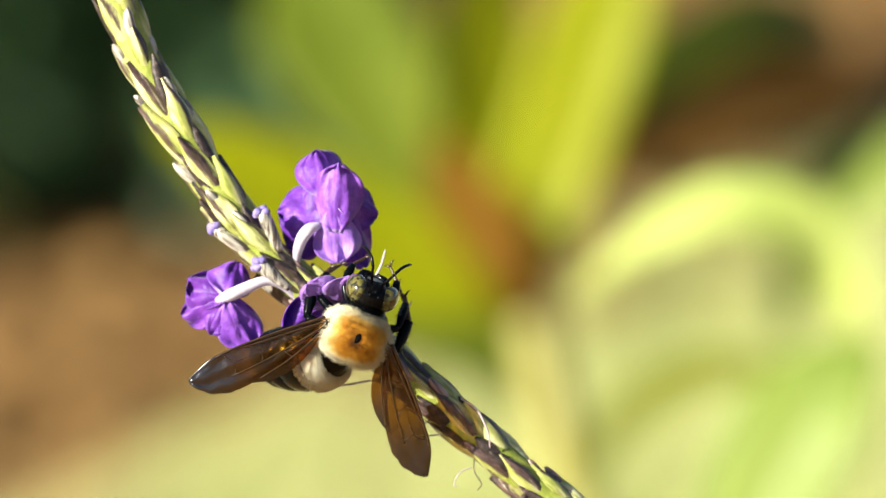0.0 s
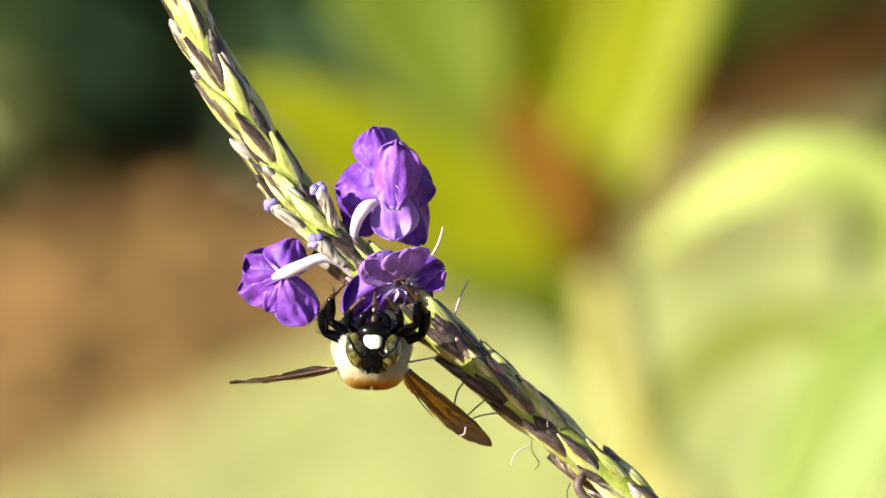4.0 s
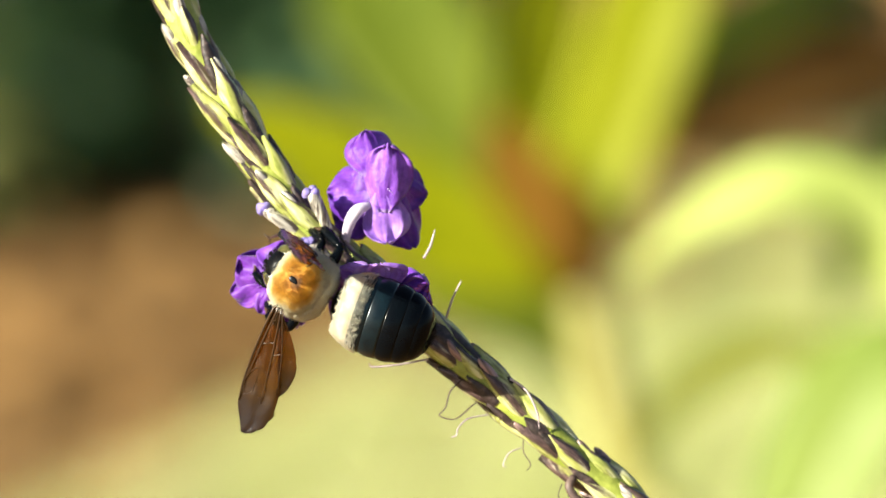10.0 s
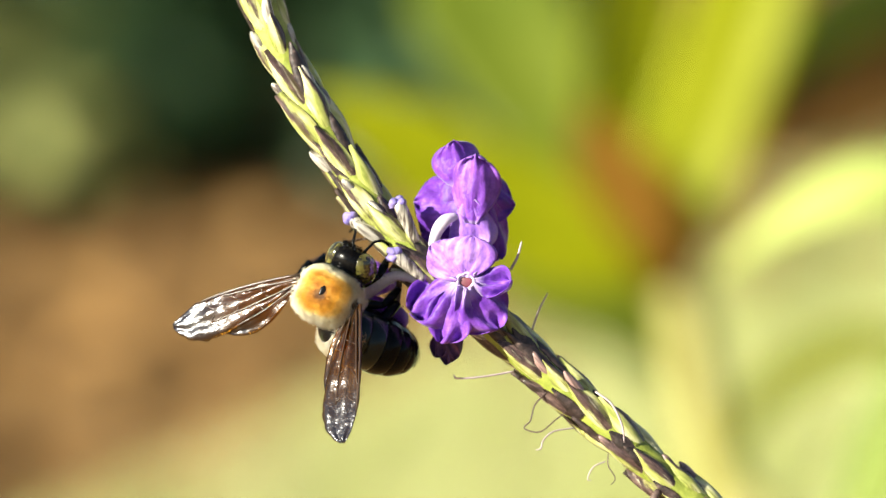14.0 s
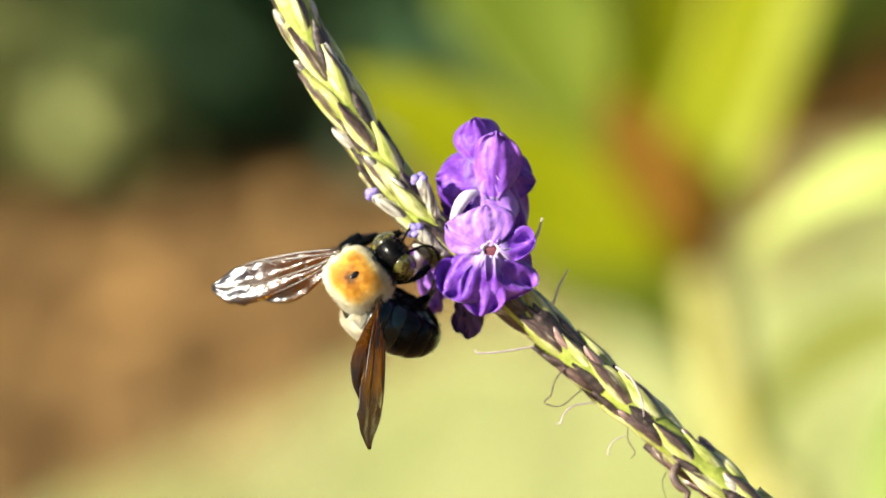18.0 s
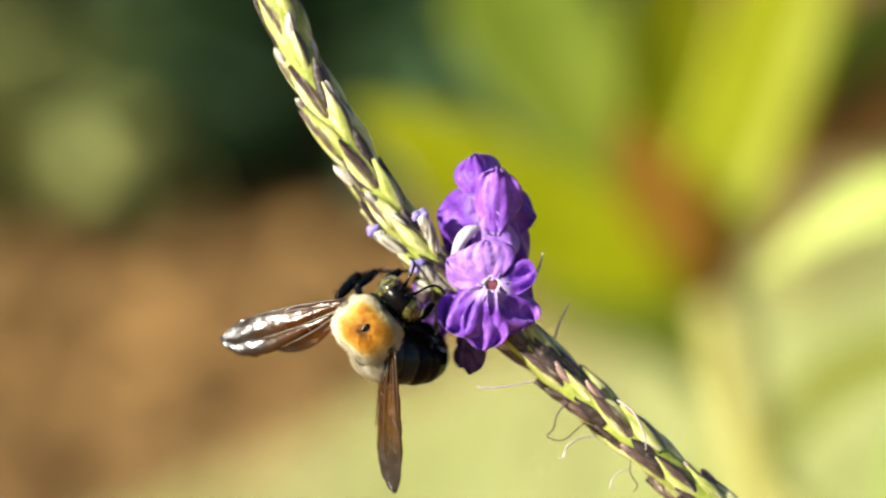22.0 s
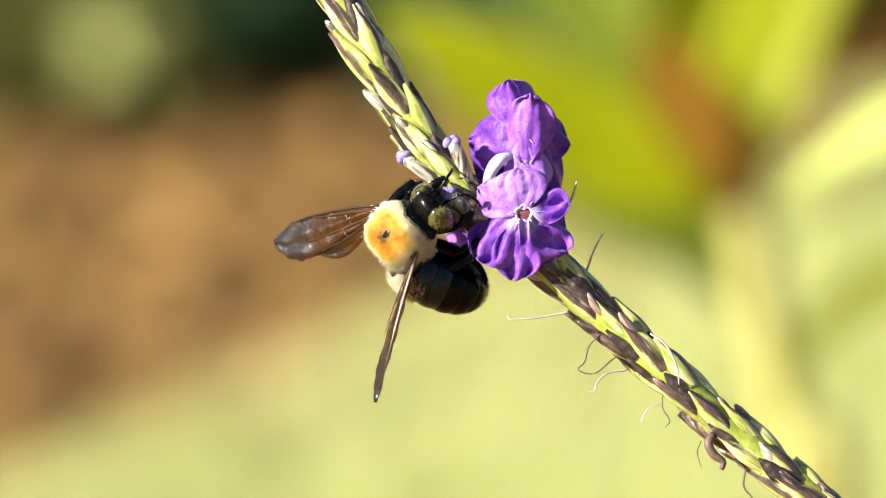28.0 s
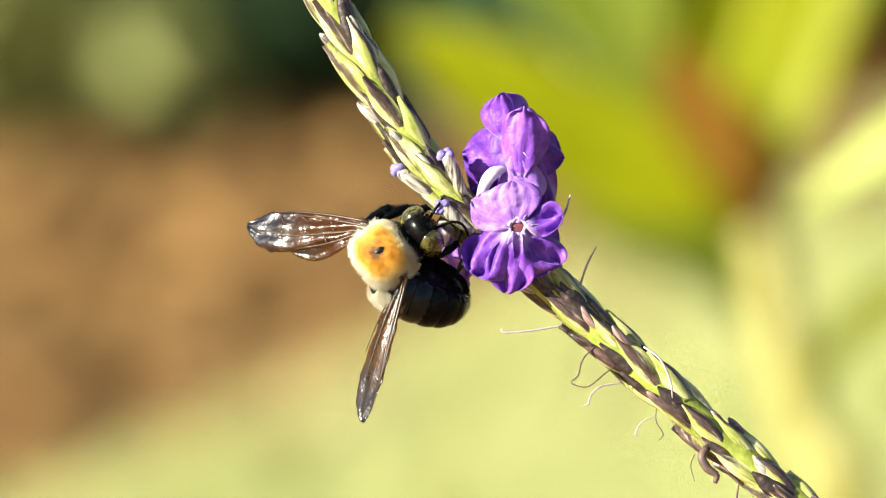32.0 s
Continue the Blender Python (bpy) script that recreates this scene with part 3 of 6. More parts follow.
def chips():
    rnd = random.Random(6)
    verts, faces = [], []
    for i in range(3500):
        x, y = rnd.uniform(-0.9, 1.2), rnd.uniform(2.4, 5.0)
        if y < lawn_edge(x) - abs(rnd.gauss(0, 0.16)):
            continue
        a, l, w, h = rnd.uniform(0, 6.28), rnd.uniform(0.01, 0.035), rnd.uniform(0.005, 0.012), rnd.uniform(0.004, 0.01)
        c, s = math.cos(a), math.sin(a)
        z = (0.045 if y < lawn_edge(x) else 0.015) + 0.02 * noise.noise(Vector((x * 1.7, y * 1.7, 0))) + rnd.uniform(0, 0.006)
        n = len(verts)
        for dz in (-h, h):
            for ux, uy in ((-l, -w), (l, -w * 0.7), (l * 0.9, w), (-l, w * 0.8)):
                verts.append((x + ux * c - uy * s, y + ux * s + uy * c, z + dz))
        faces += [(n, n + 3, n + 2, n + 1), (n + 4, n + 5, n + 6, n + 7)] + [(n + k, n + (k + 1) % 4, n + 4 + (k + 1) % 4, n + 4 + k) for k in range(4)]
    tagged(from_lists("mulch_chips", verts, faces, CHIP), "loose brown bark chips over the bed", "mulch", kind="stuff")


def shrub(name, x, y, rx, ry, h, count, leaf, label, seed, low=0.05):
    """A bush: several bare stems from the ground and a crown of small leaves in uneven clumps."""
    rnd = random.Random(seed)
    base = empty(name, Matrix.Translation((x, y, 0)), label, "shrub")
    ends = []
    for i in range(7):
        a = rnd.uniform(0, 6.28)
        e = (math.cos(a) * rx * rnd.uniform(0.3, 0.8), math.sin(a) * ry * rnd.uniform(0.3, 0.8), h * rnd.uniform(0.5, 0.9))
        bm = tube(bmesh.new(), [tuple(q) for q in spline([(0.02 * math.cos(a), 0.02 * math.sin(a), -0.02, 0.009), (e[0] * 0.35, e[1] * 0.35, e[2] * 0.5, 0.006), (*e, 0.002)], 8)], 6)
        part("stem", bm, BARK, base)
        ends.append(e)
    verts, faces = [], []
    clumps = [(rnd.uniform(-rx, rx), rnd.uniform(-ry, ry), rnd.uniform(low, h), rnd.uniform(0.025, 0.06)) for i in range(70)]
    for i in range(count):
        c = clumps[rnd.randrange(len(clumps))]
        p = Vector((c[0] + rnd.gauss(0, c[3]), c[1] + rnd.gauss(0, c[3]), max(low * 0.5, c[2] + rnd.gauss(0, c[3] * 0.8))))
        d = Vector((rnd.gauss(0, 1), rnd.gauss(0, 1), rnd.gauss(0.2, 0.7))).normalized()
        s = d.orthogonal().normalized()
        s.rotate(Matrix.Rotation(rnd.uniform(0, 6.28), 3, d))
        l, w = rnd.uniform(0.035, 0.07), rnd.uniform(0.010, 0.018)
        n = len(verts)
        f = d.cross(s) * w * 0.4
        verts += [p, p + d * l * 0.5 + s * w + f, p + d * l, p + d * l * 0.5 - s * w + f, p + d * l * 0.5]
        faces += [(n, n + 1, n + 4), (n + 1, n + 2, n + 4), (n, n + 4, n + 3), (n + 4, n + 2, n + 3)]
    from_lists("crown", verts, faces, leaf, base)
    return base


def blade(name, pts, widths, dist, material, parent, fold=0.18, face=(0, 0.2, 1), label="", ripple=0.03, seed=0, origin=None):
    """A broad leaf along pts (plan units, with a depth step in metres), with a midrib fold and a rippled edge."""
    n = 22
    C = spline([(*far(p[0], p[1], dist + (p[2] if len(p) > 2 else 0)),) for p in pts], n)
    W = spline([(w, 0) for w in widths], n)
    hint = RIGHT * face[0] + UP * face[1] + BACK * face[2]
    bm = bmesh.new()
    uvl = bm.loops.layers.uv.new("UVMap")
    rows = []
    for i in range(n + 1):
        c = Vector(C[i]) - origin
        t = (Vector(C[min(i + 1, n)]) - Vector(C[max(i - 1, 0)])).normalized()
        nrm = (hint - t * hint.dot(t)).normalized()
        s = t.cross(nrm)
        half = max(W[i][0], 2) * 0.5 * dist / FOCAL
        row = []
        for j in range(-4, 5):
            u = j / 4
            wob = ripple * half * math.sin(i * 0.9 + seed + (2 if j < 0 else 0)) * abs(u) ** 2
            row.append(bm.verts.new(c + s * half * u + nrm * (half * fold * abs(u) ** 1.5 + wob)))
        rows.append(row)
    for a, b in zip(rows, rows[1:]):
        for j in range(8):
            bm.faces.new((a[j], a[j + 1], b[j + 1], b[j]))
    ob = part(name, bm, material, parent, label)
    sol = ob.modifiers.new("thickness", "SOLIDIFY")
    sol.thickness = 0.0006
    # midrib
    bm = bmesh.new()
    tube(bm, [(*(Vector(C[i]) - origin), max(0.0004, 0.0016 * (1 - i / n))) for i in range(n + 1)], 6)
    part("midrib", bm, material, ob)
    return ob


def broadleaf_plant():
    """The lime-leaved plant behind the spike: an upright cane rising from the bed, russet sheaths, long arching leaves."""
    D = 1.35
    foot = far(1470, 1000, D)
    origin = Vector((foot.x, foot.y, 0))
    base = empty("broadleaf_plant", Matrix.Translation(origin), "tall garden plant with lime-green arching leaves and russet sheaths", "plant")
    pts = [origin, origin + Vector((0, 0, 0.2)), foot, far(1405, 780, D), far(1350, 560, D), far(1310, 330, D), far(1262, 230, D)]
    rad = [0.008, 0.008, 0.007, 0.0068, 0.0064, 0.006, 0.005]
    bm = tube(bmesh.new(), [tuple(q) for q in spline([(*(p - origin), r) for p, r in zip(pts, rad)], 40)], 12)
    part("cane", bm, CANE, base)
    b = lambda *a, **k: blade(*a, parent=base, origin=origin, **k)
    b("leaf", [(1290, 400), (1318, 210), (1392, 0), (1465, -200), (1540, -420)], [50, 165, 195, 180, 20], D, LIME, face=(-0.2, 0.3, 1), seed=1)
    b("leaf", [(1240, 330, 0.02), (1205, 150, 0.04), (1215, -20, 0.06), (1250, -200, 0.08), (1270, -360, 0.1)], [30, 130, 170, 160, 20], D, LIME, face=(0.4, 0.3, 1), seed=2)
    b("leaf", [(1260, 350), (1110, 280), (950, 190), (790, 90), (665, 20)], [60, 190, 200, 140, 10], D, LIME, face=(-0.45, 0.45, 0.85), seed=3)
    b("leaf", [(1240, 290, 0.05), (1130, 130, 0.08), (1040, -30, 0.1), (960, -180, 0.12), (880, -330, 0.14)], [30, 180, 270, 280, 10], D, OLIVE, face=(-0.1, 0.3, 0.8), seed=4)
    b("leaf", [(1385, 355), (1470, 285), (1570, 228), (1680, 198), (1790, 236), (1855, 320), (1885, 440)], [14, 60, 112, 146, 146, 105, 20], D - 0.27, PALE, face=(-0.35, 0.8, 0.9), seed=5)
    b("leaf", [(1760, 420), (1800, 270), (1870, 170), (1970, 100), (2080, 70)], [30, 90, 130, 140, 20], D + 0.03, GREENLEAF, face=(0.2, 0.8, 0.6), seed=6)
    b("leaf", [(1600, 900), (1680, 780), (1760, 640), (1840, 520), (1930, 440)], [40, 190, 250, 200, 20], D - 0.2, GREENLEAF, face=(-0.2, 0.6, 1), seed=7)
    b("leaf", [(1390, 690), (1450, 580), (1540, 510), (1660, 470), (1790, 480)], [30, 60, 80, 70, 20], D - 0.05, YELLOWGREEN, face=(0.3, 0.4, 0.8), seed=8)
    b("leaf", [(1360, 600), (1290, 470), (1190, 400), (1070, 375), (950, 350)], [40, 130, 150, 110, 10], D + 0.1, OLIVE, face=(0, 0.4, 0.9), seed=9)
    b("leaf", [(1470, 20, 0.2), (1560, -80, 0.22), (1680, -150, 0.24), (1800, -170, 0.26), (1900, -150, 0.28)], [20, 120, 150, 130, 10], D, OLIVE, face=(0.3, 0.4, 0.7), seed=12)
    # no leaf of the plant: added to darken the mulch at upper right
    b("leaf", [(1440, 140, 0.2), (1540, 60, 0.22), (1660, -10, 0.24), (1800, -40, 0.26), (1980, -20, 0.28)], [20, 180, 250, 240, 10], D, MULCH_SHADE, face=(0.3, 0.3, 0.8), seed=13, label="added brown blade standing in for darker, shaded mulch")
    b("sheath", [(1310, 370, -0.01), (1258, 255, -0.01), (1212, 175, 0), (1175, 110, 0.01), (1150, 50, 0.02)], [60, 115, 130, 95, 20], D, RUSSET, face=(0, 0.2, 1), seed=10, label="dry russet leaf sheath")
    return base


ground_sheet()
lawn()
chips()
shrub("dark_shrub", far(680, 0, 4.05).x, far(680, 0, 4.05).y, 0.16, 0.12, 0.75, 7500, DARKLEAF, "dense dark green shrub in the garden bed", 3, 0.04)
shrub("dark_shrub", far(420, 0, 4.15).x, far(420, 0, 4.15).y, 0.13, 0.10, 0.72, 6500, DARKLEAF, "dense dark green shrub in the garden bed", 8, 0.03)
shrub("pale_shrub", far(-200, 0, 4.07).x, far(-200, 0, 4.07).y, 0.19, 0.14, 0.92, 7500, GREYLEAF, "thin grey-green bush behind the bed", 4, 0.06)
broadleaf_plant()

# ---- the flower spike ----
def plan(px, py, w=0.0):
    """A place in the subject's plan: units to the right and down, and towards the eye."""
    return SPOT + RIGHT * ((px - 784) * K) + UP * ((441 - py) * K) + BACK * (w * K)


def at_plan(px, py, w=0.0):
    return Matrix.Translation(plan(px, py, w)) @ B


SPIKE_LINE = [(430, -430), (505, -240), (556, -110), (608, 10), (660, 105), (722, 205), (788, 300), (880, 395), (975, 475), (1066, 560),
              (1171, 652), (1276, 748), (1400, 851), (1528, 956), (1688, 1086)]
spike_curve = spline(SPIKE_LINE, 280)


def petal(length, width, cup=0.2, curl=0.3, ruffle=0.05, notch=0.0, seed=0, fold=0.0, n=20, m=18):
    """A petal along +Y from its base, facing +Z: spoon-shaped blade with a rippled, slightly notched edge."""
    bm = bmesh.new()
    uvl = bm.loops.layers.uv.new("UVMap")
    rows = []
    for i in range(n + 1):
        v = 1 - (1 - i / n) ** 1.7
        prof = (0.22 + 0.78 * math.sin(min(v / 0.62, 1) * math.pi / 2)) * (math.sqrt(max(0.0, 1 - ((v - 0.62) / 0.384) ** 2)) if v > 0.62 else 1.0)
        row = []
        for j in range(m + 1):
            u = j / m * 2 - 1
            x = u * prof * width / 2
            y = v * length * (1 - notch * math.exp(-(u * 3) ** 2) * v) - 0.06 * length * (abs(u) ** 2) * v
            z = cup * width * (u * prof) ** 2 * 0.5 - curl * length * v * v * 0.5
            z += ruffle * width * (abs(u) ** 1.3 * 0.7 + v ** 2 * 0.5) * math.sin(u * 7 + v * 6 + seed * 2.1)
            z += 0.05 * width * noise.noise(Vector((u * 1.8 + seed * 7, v * 2.6, seed)))
            z += 0.022 * width * noise.noise(Vector((u * 5 + seed * 3, v * 7, seed + 4))) + 0.012 * width * math.sin(u * 16 + 2 * v) * (0.4 + v)
            z += ruffle * 0.22 * width * (v ** 3) * math.sin(u * 17 + seed * 1.3)
            y += 0.02 * length * v * prof * math.sin(u * 9 + seed * 2.7)
            z += fold * abs(x)
            row.append(bm.verts.new((x, y, z)))
        rows.append(row)
    for i in range(n):
        for j in range(m):
            f = bm.faces.new((rows[i][j], rows[i][j + 1], rows[i + 1][j + 1], rows[i + 1][j]))
            for lp, (a, b) in zip(f.loops, ((j, i), (j + 1, i), (j + 1, i + 1), (j, i + 1))):
                lp[uvl].uv = (a / m, 1 - (1 - b / n) ** 1.7)
    bmesh.ops.remove_doubles(bm, verts=bm.verts, dist=1e-6)
    return bm


def frame_of(base, tip, normal):
    y = (Vector(tip) - Vector(base)).normalized()
    z = Vector(normal)
    z = (z - y * z.dot(y)).normalized()
    x = y.cross(z)
    return Matrix.Translation(base) @ Matrix((x, y, z)).transposed().to_4x4()


def add_petal(parent, org, base, tip, width, normal, mat, name="petal", thick=1.3, **k):
    """A petal from base to tip, both in plan units (right, down, towards the eye), org the plan place of the flower's own zero."""
    f = lambda p: Vector(((p[0] - org[0]) * K, (org[1] - p[1]) * K, (p[2] - org[2]) * K))
    a, b = f(base), f(tip)
    bm = petal((b - a).length, width * K, **k)
    bm.transform(frame_of(a, b, normal))
    ob = part(name, bm, mat, parent)
    s = ob.modifiers.new("thickness", "SOLIDIFY")
    s.thickness = thick * K
    s.offset = 0
    return ob


def add_tube(parent, org, pts, mat, name="tube", sides=12, n=16, label=""):
    rings = [((q[0] - org[0]) * K, (org[1] - q[1]) * K, (q[2] - org[2]) * K, q[3] * K) for q in spline(pts, n)]
    return part(name, tube(bmesh.new(), rings, sides), mat, parent, label)


def bract_mesh(length, width, seed, mat, swollen=1.0):
    """A keeled scale that clasps the axis: along +Y, facing +Z, pointed and slightly open at the tip."""
    bm = bmesh.new()
    uvl = bm.loops.layers.uv.new("UVMap")
    n, m = 9, 6
    rows = []
    for i in range(n + 1):
        v = i / n
        w = width * (0.8 + 0.2 * math.sin(v * math.pi)) * (1 if v < 0.45 else 1 - 0.86 * ((v - 0.45) / 0.55) ** 1.4)
        row = []
        for j in range(m + 1):
            u = j / m * 2 - 1
            swell = 0.20 * math.sin(min(1, v * 1.05) * math.pi) + 0.08 + 0.10 * v
            z = width * (swell * swollen * math.sqrt(max(0, 1 - u * u)) - 0.16 * u * u) + 0.05 * swollen * length * v * v
            row.append(bm.verts.new((u * w / 2 + 0.06 * width * math.sin(v * 3 + seed), v * length, z + 0.03 * width * noise.noise(Vector((u * 2, v * 3, seed))))))
        rows.append(row)
    for i in range(n):
        for j in range(m):
            f = bm.faces.new((rows[i][j], rows[i][j + 1], rows[i + 1][j + 1], rows[i + 1][j]))
            for lp, (a, b) in zip(f.loops, ((j, i), (j + 1, i), (j + 1, i + 1), (j, i + 1))):
                lp[uvl].uv = (a / m, b / n)
    # turned-in lip, so that the scale has a thickness
    for i in range(n):
        for j, s in ((0, 1), (m, -1)):
            a, b = rows[i][j].co, rows[i + 1][j].co
            f = bm.faces.new((rows[i][j], rows[i + 1][j], bm.verts.new(b + Vector((s * width * 0.12, 0, -width * 0.12))), bm.verts.new(a + Vector((s * width * 0.12, 0, -width * 0.12)))))
            for lp in f.loops:
                lp[uvl].uv = (0.5, i / n)
    me = bpy.data.meshes.new("bract")
    bm.to_mesh(me)
    bm.free()
    me.materials.append(mat)
    me.polygons.foreach_set("use_smooth", [True] * len(me.polygons))
    return me


SPIKE_AT = (880, 395, 0)


def flower_spike():
    org = SPIKE_AT
    base = empty("flower_spike", at_plan(*org), "green and purple-brown porterweed spike with overlapping bracts", "flower spike")
    n = len(spike_curve) - 1
    add_tube(base, org, [(c[0], c[1], 0, 31) for i, c in enumerate(spike_curve[::14])], AXIS, "axis", 14, 90)
    # the stalk goes on down to the bed
    low = spike_curve[-1]
    inv = at_plan(*org).inverted()
    foot = inv @ Vector((plan(low[0], low[1]).x + 0.10, 0.03, -0.01))
    a = inv @ plan(low[0] - 40, low[1] - 34)
    mid = inv @ Vector((plan(low[0], low[1]).x + 0.09, 0.02, 0.35))
    bm = tube(bmesh.new(), [tuple(q) for q in spline([(*a, 24 * K), (*mid, 26 * K), (*foot, 30 * K)], 30)], 10)
    part("stalk", bm, AXIS, base)
    rnd = random.Random(11)
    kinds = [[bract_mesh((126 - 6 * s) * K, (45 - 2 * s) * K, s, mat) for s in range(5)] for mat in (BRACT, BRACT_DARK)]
    stripes = [bract_mesh((112 - 9 * s) * K, (20 + 4 * (s % 3)) * K, s, STRIPE, 0.5) for s in range(6)]
    calyces = []
    for mat in (CALYX_PALE, CALYX_HUSK):
        for k in range(3):
            r = 1.0 if mat is CALYX_PALE else 0.85
            rings = spline([(0, -46 * K, -12 * K, 5 * K), (0, -22 * K, -4 * K, 10.5 * r * K), (0, 2 * K, 0, 11.5 * r * K), (1.5 * k * K, 20 * K, 3 * K, 8 * r * K), (2 * k * K, 31 * K, 4 * K, 2 * K)], 14)
            bm = tube(bmesh.new(), [tuple(q) for q in rings], 10)
            me = bpy.data.meshes.new("calyx")
            bm.to_mesh(me)
            bm.free()
            me.materials.append(mat)
            me.polygons.foreach_set("use_smooth", [True] * len(me.polygons))
            calyces.append(me)
    # scales in a steep spiral, tips towards the young end
    step = 19.0
    length = 0.0
    seen = 0.0
    ang = 0.6
    for i in range(n):
        c, d = np.array(spike_curve[i]), np.array(spike_curve[i + 1])
        seg = float(np.linalg.norm(d - c))
        while length + seg >= seen:
            f = (seen - length) / seg
            p = c + (d - c) * f
            t = Vector((-(d - c)[0], (d - c)[1], 0)).normalized()      # towards the young end
            side = Vector((-t.y, t.x, 0))
            out = side * math.cos(ang) + Vector((0, 0, 1)) * math.sin(ang)
            at = Vector(((p[0] - org[0]) * K, (org[1] - p[1]) * K, 0)) + out * 25.5 * K
            tilt = rnd.uniform(0.0, 0.06)
            y = (t + out * tilt).normalized()
            z = (out - y * out.dot(y)).normalized()
            m = Matrix((y.cross(z), y, z)).transposed().to_4x4()
            s = rnd.uniform(0.88, 1.1)
            # dark kind on the right flank and below the flowers: pigment plus painted shade
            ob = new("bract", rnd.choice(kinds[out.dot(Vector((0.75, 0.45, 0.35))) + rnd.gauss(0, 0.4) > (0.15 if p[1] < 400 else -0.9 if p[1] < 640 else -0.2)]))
            ob.parent = base
            ob.matrix_local = Matrix.Translation(at) @ m @ Matrix.Rotation(rnd.gauss(0, 0.06), 4, "Z") @ Matrix.Diagonal((s, s * rnd.uniform(0.9, 1.1), s, 1))
            old = p[1] > 400
            if rnd.random() < 0.85:
                # the narrow brown scale pressed on beside it
                turn = ang + rnd.uniform(0.45, 0.95) * rnd.choice((-1, 1))
                out2 = side * math.cos(turn) + Vector((0, 0, 1)) * math.sin(turn)
                y2 = (t + out2 * rnd.uniform(0.0, 0.05)).normalized()
                z2 = (out2 - y2 * out2.dot(y2)).normalized()
                strip = new("bract", rnd.choice(stripes))
                strip.parent = base
                w = rnd.uniform(0.8, 1.15) * (1.3 if old else 1.0)
                strip.matrix_local = (Matrix.Translation(Vector(((p[0] - org[0]) * K, (org[1] - p[1]) * K, 0)) + out2 * 32 * K)
                                      @ Matrix((y2.cross(z2), y2, z2)).transposed().to_4x4() @ Matrix.Rotation(rnd.gauss(0, 0.08), 4, "Z") @ Matrix.Diagonal((w, rnd.uniform(0.8, 1.1), 1, 1)))
            if rnd.random() < 0.75:
                # the calyx in the axil, its pale lip showing past the bract
                lip = new("calyx", calyces[rnd.randrange(3) + (3 if p[1] > 400 and rnd.random() < 0.75 else 0)])
                lip.parent = ob
                lip.matrix_local = pose(rnd.uniform(-9, 9) * K, rnd.uniform(84, 104) * K, 2.0 * K, rnd.uniform(2, 8), 0, rnd.uniform(-9, 9))
            seen += step
            ang += radians(137.5)
        length += seg
    # buds about to open, dried styles and a withered calyx, all growing on the spike
    for (px, py, w), (tx, ty, tw) in (((832, 322, 32), (800, 250, 44)), ((778, 324, 8), (716, 279, 14)), ((848, 388, 34), (792, 342, 42))):
        open_tip = ty > 240
        bud = add_tube(base, org, [(px, py, w, 7), (px * 0.6 + tx * 0.4, py * 0.6 + ty * 0.4, w * 0.6 + tw * 0.4, 11), (px * 0.15 + tx * 0.85, py * 0.15 + ty * 0.85, tw, 12), (tx, ty, tw, 7)], CALYX_PALE, "bud", 10, 12, "slim pale bud lying along the axis")
        if open_tip:
            bm = bmesh.new()
            rnd2 = random.Random(tx)
            for q in range(9):
                ball(bm, (8.5 * K, 8 * K, 7 * K), ((tx + rnd2.uniform(-8, 8) - org[0]) * K, (org[1] - ty + rnd2.uniform(-9, 5)) * K, (tw + rnd2.uniform(-5, 7)) * K), 8, 6, None, 0.4)
            part("bud_tip", bm, BUD_TIP, bud, "crumpled violet bud tip")
    strands = [([(1000, 372, 20), (1012, 350, 24), (1020, 322, 26)], 3.2, STYLE), ([(1038, 480, 10), (1050, 445, 12), (1066, 414, 14)], 2.6, STYLE),
               ([(1005, 553, 20), (950, 562, 28), (905, 565, 30), (898, 558, 30)], 2.4, STYLE),
               ([(1066, 588, 20), (1042, 612, 30), (1034, 640, 34), (1022, 654, 34), (1050, 661, 38), (1078, 640, 30), (1098, 625, 20)], 1.9, STYLE_DARK),
               ([(1112, 654, 20), (1075, 660, 30), (1056, 676, 34), (1052, 690, 34), (1042, 693, 34)], 2.0, STYLE),
               ([(1172, 700, 20), (1172, 722, 26), (1184, 744, 28), (1176, 756, 28)], 1.5, STYLE_DARK),
               ([(1168, 714, 20), (1145, 724, 26), (1135, 745, 26), (1142, 748, 26)], 1.5, STYLE),
               ([(1150, 590, 36), (1178, 612, 46), (1196, 650, 48), (1200, 680, 44)], 2.6, STYLE),
               ([(1240, 780, 20), (1233, 800, 26), (1240, 828, 28)], 1.3, STYLE_DARK),
               ([(1318, 830, 20), (1315, 860, 26), (1330, 880, 28)], 2.4, STYLE_DARK)]
    for pts, r, mat in strands:
        add_tube(base, org, [(*p, r * 0.78 * (1.0 if i < len(pts) - 1 else 0.6)) for i, p in enumerate(pts)], mat, "style", 6, 22, "thin dried style" if mat is STYLE_DARK else "")
    add_tube(base, org, [(1262, 768, 24, 7), (1252, 784, 32, 8), (1262, 804, 34, 8), (1278, 816, 34, 6), (1275, 830, 34, 4)], STYLE_DARK, "dead_calyx", 8, 14, "dark curled dead calyx")
    return base


